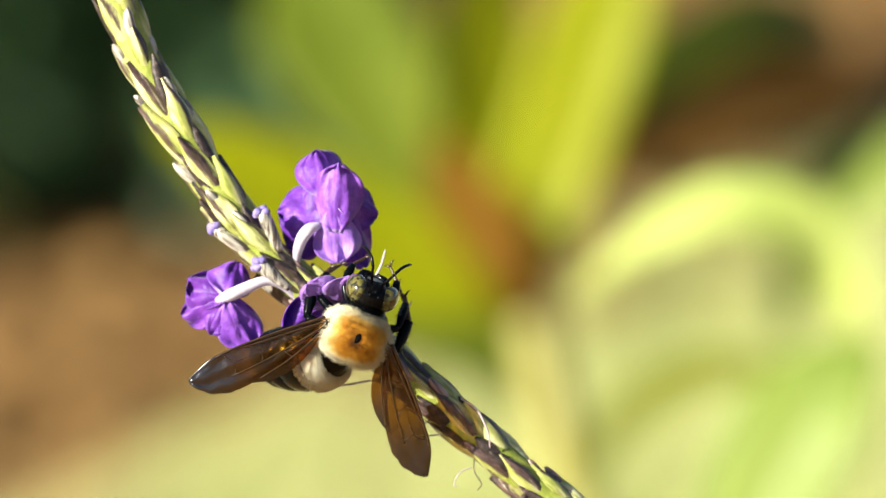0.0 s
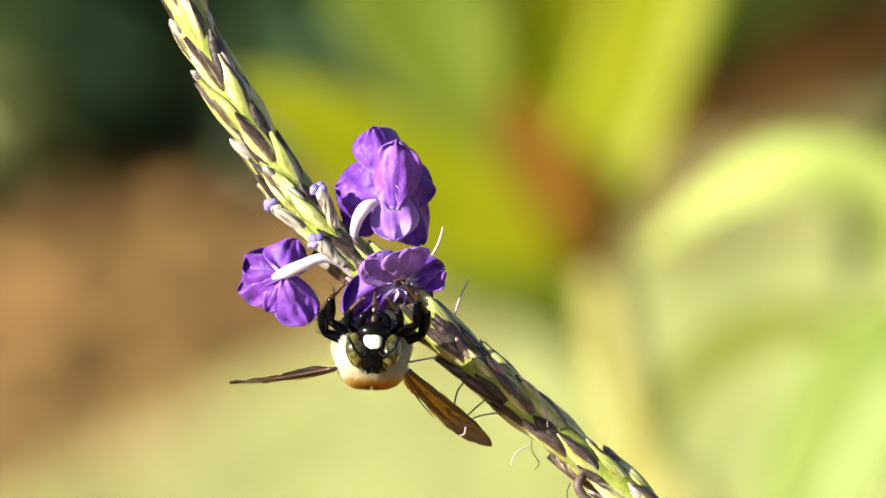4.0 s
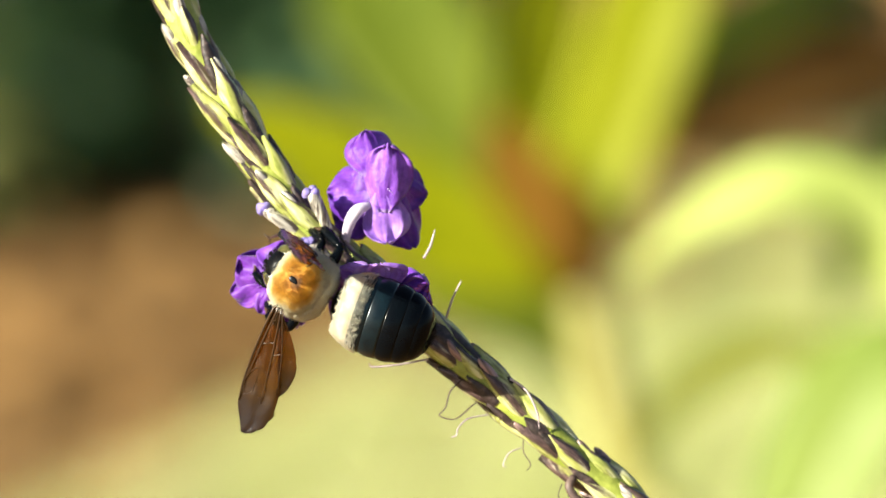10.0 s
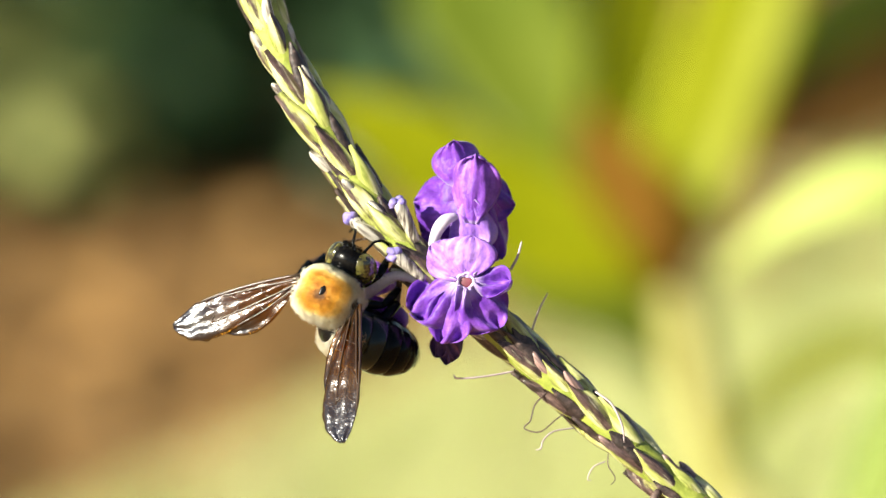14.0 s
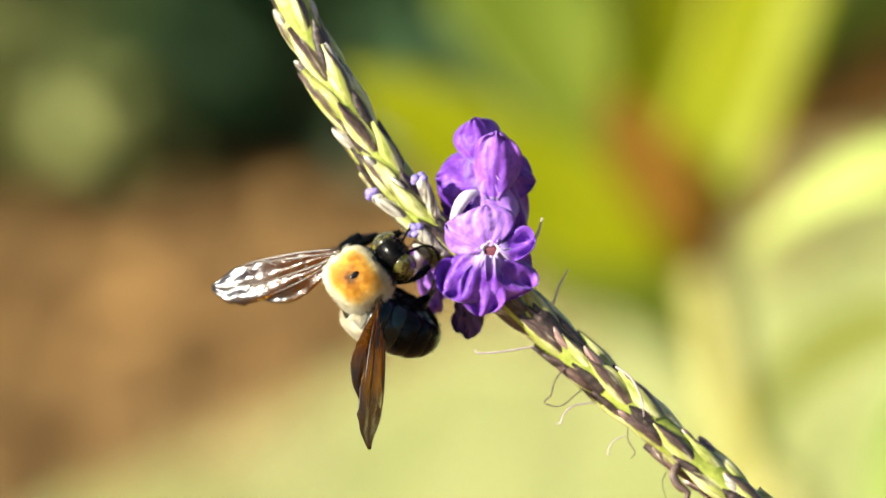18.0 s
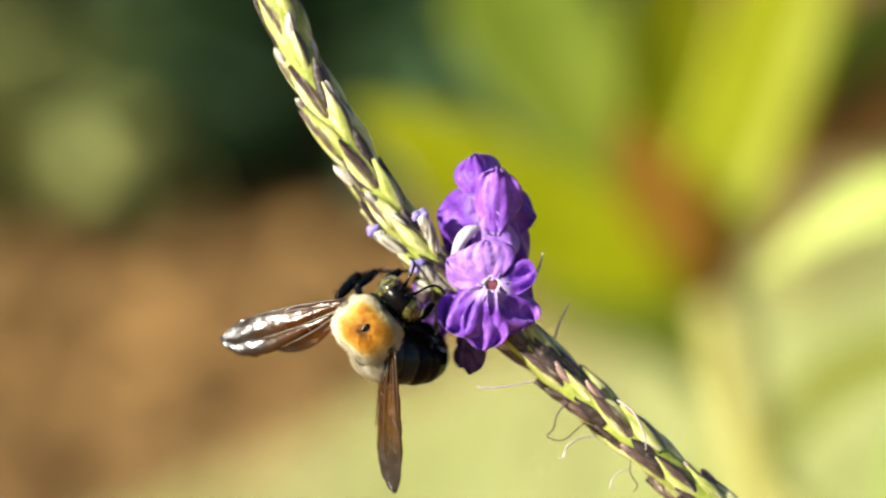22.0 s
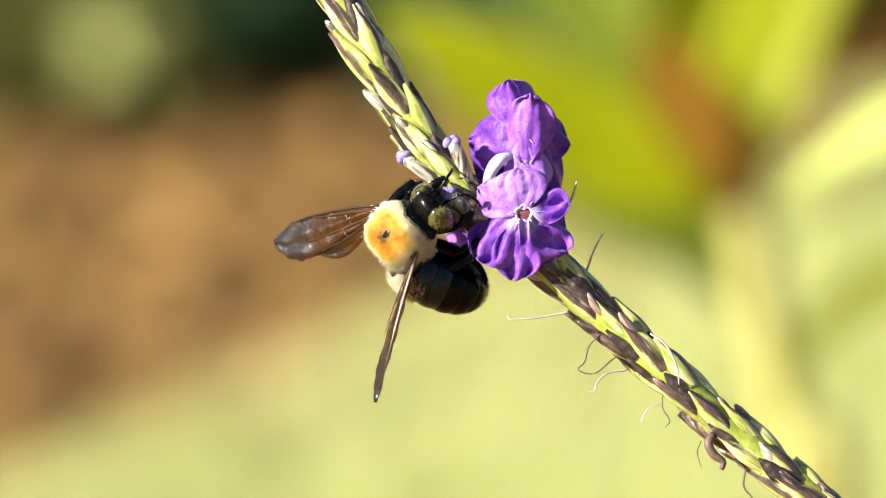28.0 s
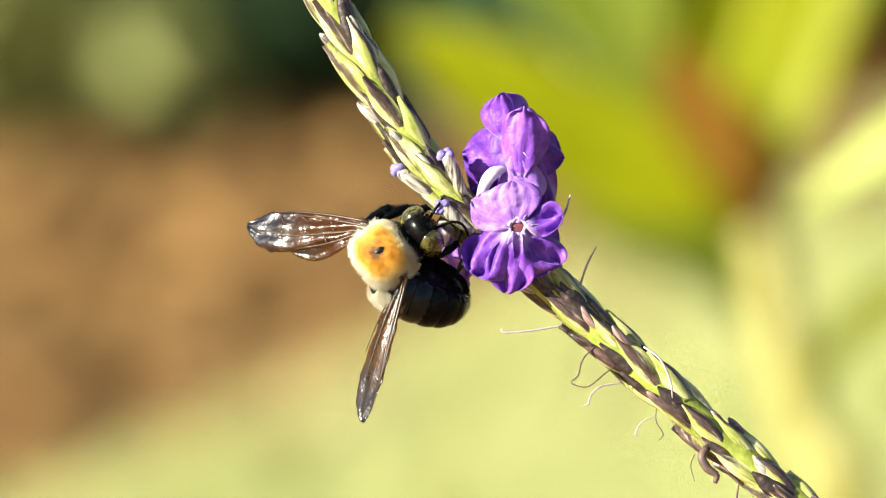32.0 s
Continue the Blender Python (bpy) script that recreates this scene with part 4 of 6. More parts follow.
# ---- flowers ----
def upper_flower():
    org = (862, 338, 10)
    base = empty("folded_flower", at_plan(*org), "fading violet flower with folded petals and a white tube", "flower", "flowers on the spike")
    add_tube(base, org, [(860, 344, 10, 7), (863, 322, 26, 9), (871, 300, 38, 11), (884, 284, 42, 11), (904, 276, 34, 6)], WHITE_TUBE, n=20)
    # hood, broad folded middle petal in lit violet, wings to both sides with shade in their colour, lip below
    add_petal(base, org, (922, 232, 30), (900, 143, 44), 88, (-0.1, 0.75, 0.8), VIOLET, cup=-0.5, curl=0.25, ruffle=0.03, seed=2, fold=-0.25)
    add_petal(base, org, (930, 290, 44), (938, 168, 66), 94, (-0.10, 0.30, 1), VIOLET_LIT, cup=-0.3, curl=0.12, ruffle=0.085, seed=1, fold=-0.25)
    add_petal(base, org, (918, 318, 14), (940, 195, 18), 120, (0.1, 0.2, 1), VIOLET_SHADED, cup=-0.3, curl=0.1, ruffle=0.06, seed=19)
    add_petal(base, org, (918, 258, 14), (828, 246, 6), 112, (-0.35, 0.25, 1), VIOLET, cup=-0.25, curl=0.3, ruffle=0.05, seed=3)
    add_petal(base, org, (905, 272, 4), (842, 314, 0), 84, (-0.3, 0.1, 1), VIOLET_SHADED, cup=-0.3, curl=0.2, ruffle=0.06, seed=4)
    add_petal(base, org, (936, 225, 34), (1013, 258, 10), 98, (0.45, 0.25, 1), VIOLET_SHADED, cup=-0.3, curl=0.3, ruffle=0.06, seed=5, fold=-0.3)
    add_petal(base, org, (955, 240, 36), (984, 358, 24), 86, (0.35, 0.2, 1), VIOLET_SHADED, cup=-0.2, curl=0.15, ruffle=0.10, seed=6, fold=-0.5, notch=0.1)
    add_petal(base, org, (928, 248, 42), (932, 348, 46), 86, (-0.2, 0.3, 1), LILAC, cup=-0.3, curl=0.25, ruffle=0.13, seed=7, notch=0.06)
    return base


MID_AT = (893, 396, 22)


def middle_flower():
    org = MID_AT
    base = empty("open_flower", at_plan(*org), "open violet flower with lilac petals and a pale throat", "flower", "flowers on the spike")
    add_tube(base, org, [(890, 400, 20, 8), (900, 392, 44, 9), (914, 384, 54, 10), (924, 380, 60, 11)], WHITE_TUBE, n=12)
    c = (926, 379, 72)
    add_petal(base, org, (924, 372, c[2]), (918, 298, 84), 98, (0, -0.25, 1), LILAC, cup=-0.15, curl=0.25, ruffle=0.03, seed=11, notch=0.05)
    add_petal(base, org, (918, 374, c[2]), (845, 332, 70), 76, (-0.2, 0.1, 1), LILAC, cup=-0.2, curl=0.35, ruffle=0.04, seed=12)
    add_petal(base, org, (914, 384, c[2] + 2), (838, 460, 62), 98, (-0.3, 0.2, 1), VIOLET_DEEP, cup=-0.2, curl=0.2, ruffle=0.20, seed=13, notch=0.06, fold=-0.08)
    add_petal(base, org, (924, 388, c[2] + 4), (906, 500, 64), 90, (0, 0.3, 1), VIOLET_DEEP, cup=-0.2, curl=0.25, ruffle=0.18, seed=14, notch=0.06, fold=0.10)
    add_petal(base, org, (936, 384, c[2] + 2), (1006, 446, 58), 104, (0.3, 0.3, 1), VIOLET_DEEP, cup=-0.2, curl=0.2, ruffle=0.20, seed=15, notch=0.06, fold=-0.08)
    add_petal(base, org, (938, 374, c[2]), (1006, 364, 60), 66, (0.2, 0.5, 0.9), VIOLET_DEEP, cup=0.25, curl=-0.2, ruffle=0.26, seed=16, n=26, m=22)
    # pale ring of the throat and the dark opening within it
    bm = bmesh.new()
    o = Vector(((c[0] - org[0]) * K, (org[1] - c[1]) * K, (c[2] - org[2]) * K))
    loops = []
    for r, z in ((11, -16), (11, -6), (11.5, -1), (13, 2), (15, 2.5), (17, 1), (17, -3)):
        loops.append([bm.verts.new(o + Vector((math.cos(a) * r * (1 + 0.08 * math.sin(5 * a)), math.sin(a) * r * (1 + 0.08 * math.sin(5 * a)), z)) * K) for a in [2 * math.pi * q / 24 for q in range(24)]])
    for a, b in zip(loops, loops[1:]):
        for q in range(24):
            bm.faces.new((a[q], a[(q + 1) % 24], b[(q + 1) % 24], b[q]))
    part("throat_ring", bm, LILAC_WHITE, base, "white rim of the throat")
    bm = bmesh.new()
    ball(bm, (12 * K, 12 * K, 3 * K), o + Vector((0, 0, -4)) * K, 14, 8)
    part("throat", bm, THROAT, base, "dark red opening")
    return base


def left_flower():
    org = (862, 408, 6)
    base = empty("drooping_flower", at_plan(*org), "violet flower turned away on a curved white tube", "flower", "flowers on the spike")
    add_tube(base, org, [(866, 412, 6, 7), (840, 386, 22, 8), (806, 374, 32, 9), (766, 388, 34, 11), (738, 400, 32, 11), (716, 408, 24, 5)], WHITE_TUBE, n=20)
    c = (738, 404, 30)
    # petals turned away take the shaded violet, the lowest one the lit violet
    add_petal(base, org, c, (752, 342, 4), 88, (0.3, 0.2, 1), VIOLET, cup=-0.3, curl=-0.3, ruffle=0.10, seed=21, fold=-0.3)
    add_petal(base, org, c, (668, 362, 22), 82, (-0.1, 0.5, 1), VIOLET_SHADED, cup=-0.2, curl=0.4, ruffle=0.12, seed=22, fold=-0.5)
    add_petal(base, org, c, (648, 428, 16), 74, (-0.5, 0.1, 0.9), VIOLET_SHADED, cup=-0.2, curl=0.5, ruffle=0.12, seed=23, fold=-0.4)
    add_petal(base, org, c, (702, 468, 26), 74, (-0.2, -0.1, 1), VIOLET_SHADED, cup=-0.2, curl=0.35, ruffle=0.12, seed=24, fold=-0.4)
    add_petal(base, org, c, (782, 492, 34), 88, (0.1, 0.4, 1), VIOLET_LIT, cup=-0.2, curl=0.3, ruffle=0.10, seed=25, notch=0.08, fold=-0.3)
    return base


def withered_flower():
    org = (905, 440, 0)
    base = empty("withered_flower", at_plan(*org), "withered dark purple flower hanging behind the open one", "flower", "flowers on the spike")
    add_tube(base, org, [(915, 440, 4, 7), (905, 462, 16, 9), (890, 480, 18, 12)], WITHER, n=8)
    for i, (tx, ty, w) in enumerate(((862, 528, 44), (884, 542, 44), (902, 532, 40), (872, 500, 40))):
        add_petal(base, org, (892, 468, 8), (tx, ty, -4 + 5 * i), w, (0.2 * i - 0.3, 0.2, 1), WITHER, cup=-0.5, curl=0.3, ruffle=0.22, seed=31 + i)
    return base


flower_spike()
upper_flower()
mid_flower = middle_flower()
side_flower = left_flower()
old_flower = withered_flower()

# ---- the bee: +Y forward, +Z its back, +X its right side, in plan units ----
def hairs(count, place, length, width, seed, droop=0.4, clump=1.0):
    """Short tapering hairs; place(rnd) gives a root and its normal in plan units."""
    rnd = random.Random(seed)
    verts, faces, skin = [], [], []
    for i in range(count):
        p, nrm = place(rnd)
        tuft = noise.noise_vector(p / 11.0) * 0.75 + noise.noise_vector(p / 5.0 + Vector((7, 3, 1))) * 0.45
        d = (nrm + tuft * clump + Vector((rnd.gauss(0, 0.2), rnd.gauss(-droop, 0.2), rnd.gauss(0, 0.2)))).normalized()
        l = length * rnd.uniform(0.6, 1.25)
        s = d.orthogonal().normalized()
        s.rotate(Matrix.Rotation(rnd.uniform(0, 6.28), 3, d))
        q = d.cross(s)
        n = len(verts)
        m = p + d * l * 0.55 + nrm * l * 0.06
        verts += [p * K, (p + s * width) * K, (p + q * width) * K, m * K, (m + s * width * 0.7) * K, (m + q * width * 0.7) * K, (p + d * l) * K]
        skin += [(nrm + d * 1.3).normalized()] * 7
        faces += [(n, n + 1, n + 4, n + 3), (n + 1, n + 2, n + 5, n + 4), (n + 2, n, n + 3, n + 5), (n + 3, n + 4, n + 6), (n + 4, n + 5, n + 6), (n + 5, n + 3, n + 6)]
    return verts, (faces, skin)


def fur(name, verts, grown, material, parent):
    ob = from_lists(name, verts, grown[0], material, parent, True)
    ob.data.normals_split_custom_set_from_vertices(grown[1])
    return ob


def boxy(v):
    """Pushes a unit vector out towards the corners of a box."""
    return Vector([math.copysign(abs(c) ** 0.68, c) for c in v])


def on_ball(radii, keep, at=(0, 0, 0), shape=None):
    def place(rnd):
        while True:
            v = Vector((rnd.gauss(0, 1), rnd.gauss(0, 1), rnd.gauss(0, 1))).normalized()
            if keep(v, rnd):
                if shape:
                    v = shape(v)
                return Vector((v.x * radii[0] + at[0], v.y * radii[1] + at[1], v.z * radii[2] + at[2])), Vector((v.x / radii[0], v.y / radii[1], v.z / radii[2])).normalized()
    return place


WING_ROOT = (57, 4, 14)


def wing_outline(u):
    """Leading and trailing edge of the joined fore and hind wing, u from root to tip."""
    lead = 10 + 10 * math.sin(u * math.pi * 0.9) - 40 * max(0, u - 0.78) ** 1.3 * 3.2
    fore = -(8 + 46 * math.sin(min(u / 0.74, 1) * math.pi / 2) ** 1.3) if u < 0.74 else -54 * math.sqrt(max(0, 1 - ((u - 0.74) / 0.262) ** 2)) + lead * ((u - 0.74) / 0.26) ** 3
    return lead, fore


def sheet(edge_a, edge_b, span, n, m, bulge, seed, side):
    bm = bmesh.new()
    uvl = bm.loops.layers.uv.new("UVMap")
    rows = []
    for i in range(n + 1):
        u = i / n
        a, b = edge_a(u), edge_b(u)
        row = []
        for j in range(m + 1):
            f = j / m
            y = a + (b - a) * f
            z = bulge * math.sin(u * math.pi) * math.sin(f * math.pi) + (1.1 * math.sin(f * 15 + u * 3) + 2.2 * noise.noise(Vector((u * 19, f * 8, seed)))) * min(1, u * 4) + 4.0 * noise.noise(Vector((u * 7, f * 4, seed)))
            row.append(bm.verts.new((side * u * span * K, y * K, z * K)))
        rows.append(row)
    for i in range(n):
        for j in range(m):
            q = [rows[i][j], rows[i + 1][j], rows[i + 1][j + 1], rows[i][j + 1]]
            uvq = [(i / n, j / m), ((i + 1) / n, j / m), ((i + 1) / n, (j + 1) / m), (i / n, (j + 1) / m)]
            if side < 0:
                q, uvq = q[::-1], uvq[::-1]
            f = bm.faces.new(q)
            for lp, c in zip(f.loops, uvq):
                lp[uvl].uv = c
    return bm


def wing(bee, side):
    """Fore wing with a hooked-on hind wing and raised veins; spans from its root along +-X."""
    span = 265.0
    bm = sheet(lambda u: wing_outline(u)[0], lambda u: wing_outline(u)[1] + (2.0 * math.sin(u * 55) if u > 0.7 else 0), span, 30, 12, 6, 1, side)
    fore = part("wing", bm, WING, bee, "smoky amber wing with dark veins")
    s = fore.modifiers.new("thickness", "SOLIDIFY")
    s.thickness = 0.9 * K
    hind = sheet(lambda u: wing_outline(u * 0.66)[1] + 8, lambda u: wing_outline(u * 0.66)[1] + 8 - 32 * math.sin(min(1, u * 1.02) * math.pi) ** 0.7, span * 0.66, 20, 6, -4, 5, side)
    hinge = wing_outline(0.3)[1] * K
    for v in hind.verts:
        v.co.z -= 0.45 * max(0.0, hinge - v.co.y)
    h = part("hind_wing", hind, WING, fore)
    s = h.modifiers.new("thickness", "SOLIDIFY")
    s.thickness = 0.9 * K
    runs = [[(0, 10, 3), (0.3, 17, 2.6), (0.6, 19, 2.2), (0.78, 16, 1.6)], [(0, 2, 2.4), (0.25, 8, 2), (0.55, 14, 1.6), (0.6, 18, 1.4)],
            [(0, -4, 2.2), (0.25, -14, 1.8), (0.5, -22, 1.4), (0.72, -26, 1.0)], [(0.25, -14, 1.4), (0.30, 8, 1.2)], [(0.5, -22, 1.2), (0.47, -2, 1.1), (0.55, 14, 1.1)],
            [(0.47, -2, 1.2), (0.66, -4, 1.1), (0.72, 12, 1.0)], [(0.66, -4, 1.0), (0.7, -26, 0.9)], [(0, -6, 2), (0.3, -34, 1.4), (0.55, -48, 1.0)], [(0.3, -34, 1.1), (0.34, -18, 1.0)]]
    for r in runs:
        bm = bmesh.new()
        tube(bm, [(side * q[0] * span * K, q[1] * K, (1.0 + 5 * math.sin(q[0] * math.pi)) * K, q[2] * 0.9 * K) for q in spline(r, 12)], 5)
        part("vein", bm, VEIN, fore)
    return fore


def leg(bee, root, knee, foot, toe, thick, hairy=False):
    """A jointed leg: femur, tibia and a clawed tarsus."""
    def seg(a, b, r0, r1, r2, n=8):
        return [tuple(q) for q in spline([(*a, r0), (*(Vector(a) * 0.5 + Vector(b) * 0.5), r1), (*b, r2)], n)]
    sc = lambda rr: [(q[0] * K, q[1] * K, q[2] * K, q[3] * K) for q in rr]
    limb = part("leg", tube(bmesh.new(), sc(seg(root, knee, thick * 0.8, thick, thick * 0.7)), 9), GLOSS, bee)
    part("tibia", tube(bmesh.new(), sc(seg(knee, foot, thick * 0.6, thick * 1.0, thick * 0.75)), 9), GLOSS, limb)
    bm = bmesh.new()
    f, t = Vector(foot), Vector(toe)
    tube(bm, sc([(*(f.lerp(t, i / 10)), thick * (0.5 if i % 2 else 0.36) * (1 - i * 0.04)) for i in range(11)]), 7)
    d = (t - f).normalized()
    for s in (-1, 1):
        q = d.orthogonal() * s
        tube(bm, sc([(*t, 2.4), (*(t + d * 7 + q * 4), 1.8), (*(t + d * 8 + q * 9), 0.5)]), 5)
    part("tarsus", bm, LEGBROWN, limb)
    k2, f2 = Vector(knee), Vector(foot)
    def place(rnd):
        u = rnd.random()
        axis = f2 - k2
        n0 = axis.orthogonal().normalized()
        n0.rotate(Matrix.Rotation(rnd.uniform(0, 6.28), 3, axis.normalized()))
        return k2.lerp(f2, u) + n0 * thick * 0.8, n0
    v, fc = hairs(150 if hairy else 80, place, 8 if hairy else 6, 0.5, 40, 0.1)
    fur("bristles", v, fc, DARKHAIR, limb)
    return limb


def build_bee():
    bee = empty("carpenter_bee", at_plan(705, 415, 60), "carpenter bee with ochre furry thorax and glossy black abdomen", "bee")
    # thorax
    bm = bmesh.new()
    ball(bm, (54 * K, 46 * K, 45 * K), (0, 0, 0), 32, 20, None, 0.03)
    for v in bm.verts:
        q = boxy(Vector((v.co.x / 54, v.co.y / 46, v.co.z / 45)) / K)
        v.co = Vector((q.x * 54, q.y * 46, q.z * 45)) * K
    thorax = part("thorax", bm, PILE, bee, "black thorax under dense ochre and cream fur")
    bald = Vector((0, 0.0, 1)).normalized()
    keep = lambda v, r: (v - bald).length > 0.03 + 0.11 * r.random() and v.z > -0.75
    v, f = hairs(24000, on_ball((54, 46, 45), keep, shape=boxy), 6.5, 0.45, 1, 0.45, 0.45)
    fur("fur", v, f, PILE, thorax)
    v, f = hairs(8000, on_ball((54, 46, 45), lambda v, r: -0.7 < v.z < 0.28 and v.y < 0.3 and r.random() < 0.4 + abs(v.y), shape=boxy), 13, 0.6, 2, 0.1)
    fur("collar_fur", v, f, CREAM, thorax)
    bm = bmesh.new()
    ball(bm, (6.5 * K, 9 * K, 1.0 * K), (0, 2 * K, 45.4 * K), 14, 8, None, 0.5)
    part("bald_spot", bm, CHITIN, thorax, "bare black spot on the back")
    for s in (-1, 1):
        bm = bmesh.new()
        ball(bm, (9 * K, 12 * K, 7 * K), (s * 52 * K, 6 * K, 14 * K), 12, 8)
        part("tegula", bm, CHITIN, thorax)
    bm = bmesh.new()
    ball(bm, (47 * K, 22 * K, 39 * K), (0, 38 * K, -10 * K), 22, 14)
    part("collar", bm, GLOSS, thorax, "bare glossy black collar behind the head")
    # head, pivoting at the neck
    head = part("head", bmesh.new(), CHITIN, bee, "black head with large olive eyes and an ivory face")
    bm = bmesh.new()
    ball(bm, (43 * K, 27 * K, 39 * K), (0, 28 * K, -6 * K), 28, 18, None, 0.03)
    ball(bm, (28 * K, 20 * K, 20 * K), (0, 40 * K, -34 * K), 18, 12)
    ball(bm, (20 * K, 16 * K, 18 * K), (0, 6 * K, -6 * K), 14, 10)
    bm.to_mesh(head.data)
    bm.free()
    head.data.polygons.foreach_set("use_smooth", [True] * len(head.data.polygons))
    head.location = (0, 46 * K, 0)
    for s in (-1, 1):
        bm = bmesh.new()
        ball(bm, (19 * K, 25 * K, 32 * K), (s * 29 * K, 32 * K, -2 * K), 22, 16, Euler((0.1, s * -0.22, s * -0.25)).to_matrix())
        part("eye", bm, EYE_MAT, head, "olive compound eye with dark speckles")
        bm = bmesh.new()
        tube(bm, [(q[0] * K, q[1] * K, q[2] * K, q[3] * K) for q in spline([(s * 10, 54, 4, 2.8), (s * 16, 68, 14, 2.6), (s * 20, 80, 20, 2.5)], 8)], 7)
        tube(bm, [(q[0] * K, q[1] * K, q[2] * K, q[3] * K) for q in spline([(s * 20, 80, 20, 2.6), (s * 28, 94, 14, 2.9), (s * 38, 102, 0, 2.8), (s * 46, 104, -14, 2.2)], 12)], 7)
        part("antenna", bm, CHITIN, head)
        bm = bmesh.new()
        tube(bm, [(q[0] * K, q[1] * K, q[2] * K, q[3] * K) for q in spline([(s * 24, 42, -44, 9), (s * 20, 54, -58, 7), (s * 4, 58, -66, 3)], 8)], 8)
        part("mandible", bm, GLOSS, head)
    bm = bmesh.new()
    ball(bm, (17 * K, 7 * K, 18 * K), (0, 51 * K, -16 * K), 18, 12, None, 0.25)
    part("clypeus", bm, FACE, head, "ivory face patch")
    for s, y, z in ((0, 42, 32), (-1, 34, 36), (1, 34, 36)):
        bm = bmesh.new()
        ball(bm, (4 * K, 4 * K, 4 * K), (s * 8 * K, y * K, z * K), 8, 6)
        part("ocellus", bm, GLOSS, head)
    bm = tube(bmesh.new(), [(q[0] * K, q[1] * K, q[2] * K, q[3] * K) for q in spline([(0, 46, -48, 7), (0, 52, -76, 5), (0, 46, -104, 2)], 10)], 8)
    part("tongue", bm, LEGBROWN, head)
    v, f = hairs(700, on_ball((44, 26, 40), lambda v, r: abs(v.x) < 0.55 and v.z > -0.4, (0, 30, -6)), 8, 0.55, 3, -0.1)
    fur("face_hair", v, f, DARKHAIR, head)
    # abdomen, pivoting at the waist; -Y is its length
    abd = part("abdomen", bmesh.new(), CHITIN, bee, "broad glossy black abdomen")
    bm = bmesh.new()
    ball(bm, (66 * K, 94 * K, 50 * K), (0, -96 * K, -10 * K), 28, 20)
    for v in bm.verts:
        q = (v.co.y / K + 96) / 96
        g = math.sqrt(max(0.0, 1 - abs(q) ** 2.6)) / max(0.05, math.sqrt(max(0.0, 1 - q * q)))
        v.co.x *= min(g, 1.5)
        v.co.z = (v.co.z + 10 * K) * min(g, 1.5) - 10 * K
    bm.to_mesh(abd.data)
    bm.free()
    abd.data.polygons.foreach_set("use_smooth", [True] * len(abd.data.polygons))
    abd.location = (0, -58 * K, -15 * K)
    cuts = [(-24, 32), (-42, 36), (-74, 36), (-106, 36), (-136, 34), (-162, 30)]
    for i, (y0, ln) in enumerate(cuts):
        bm = bmesh.new()
        rows = []
        lo = 22 if i == 0 else -62
        for k in range(7):
            y = y0 - ln * k / 6
            t = max(0.0, 1 - abs((y + 96) / 101) ** 2.6)
            g = math.sqrt(t) * (1 + 0.045 * math.sin(math.pi * k / 6) + 0.012 * k / 6) + 0.01
            rows.append([bm.verts.new((math.cos(a) * 69 * g * K, y * K, (-10 + math.sin(a) * 53 * g) * K)) for a in [radians(lo + (180 - 2 * lo) * j / 22) for j in range(23)]])
        for a, b in zip(rows, rows[1:]):
            for j in range(22):
                bm.faces.new((a[j], b[j], b[j + 1], a[j + 1]))
        ob = part("tergite", bm, CREAM if i == 0 else TEAL if i < 3 else GLOSS, abd, "cream-haired first segment" if i == 0 else "")
        sm = ob.modifiers.new("thickness", "SOLIDIFY")
        sm.thickness = 1.5 * K
    v, f = hairs(13000, on_ball((67, 97, 52), lambda v, r: 0.28 + 0.10 * r.random() < v.y < 0.80 - 0.06 * r.random() and v.z > -0.06 - 0.18 * r.random(), (0, -96, -10)), 12, 0.8, 4, 0.35, 0.35)
    fur("pale_band", v, f, CREAM, abd)
    tagged(bpy.data.objects[abd.children[-1].name], "pale hair band at the abdomen's base")
    v, f = hairs(4200, on_ball((67, 97, 52), lambda v, r: v.y < 0.3 and (v.z < 0.1 or v.y < -0.4 - 0.3 * r.random()), (0, -96, -10)), 10, 0.5, 6, 0.6)
    fur("dark_fringe", v, f, DARKHAIR, abd)
    for ob in [abd] + list(abd.children):
        ob.data.transform(Matrix.Scale(0.98, 4))
    wl, wr = wing(bee, -1), wing(bee, 1)
    wl.location = (-WING_ROOT[0] * K, WING_ROOT[1] * K, WING_ROOT[2] * K)
    wr.location = (WING_ROOT[0] * K, WING_ROOT[1] * K, WING_ROOT[2] * K)
    for s in (-1, 1):
        leg(bee, (s * 24, 36, -36), (s * 48, 74, -52), (s * 42, 106, -68), (s * 24, 124, -84), 8)
        leg(bee, (s * 30, 10, -40), (s * 76, 30, -62), (s * 76, 70, -96), (s * 54, 94, -116), 9)
        kicking = leg(bee, (s * 30, -16, -36), (s * 86, -10, -50), (s * 92, 46, -80), (s * 72, 82, -104), 10.5, True)
    return bee, head, abd, wl, wr, kicking


bee, bee_head, bee_abdomen, wing_left, wing_right, hind_leg = build_bee()


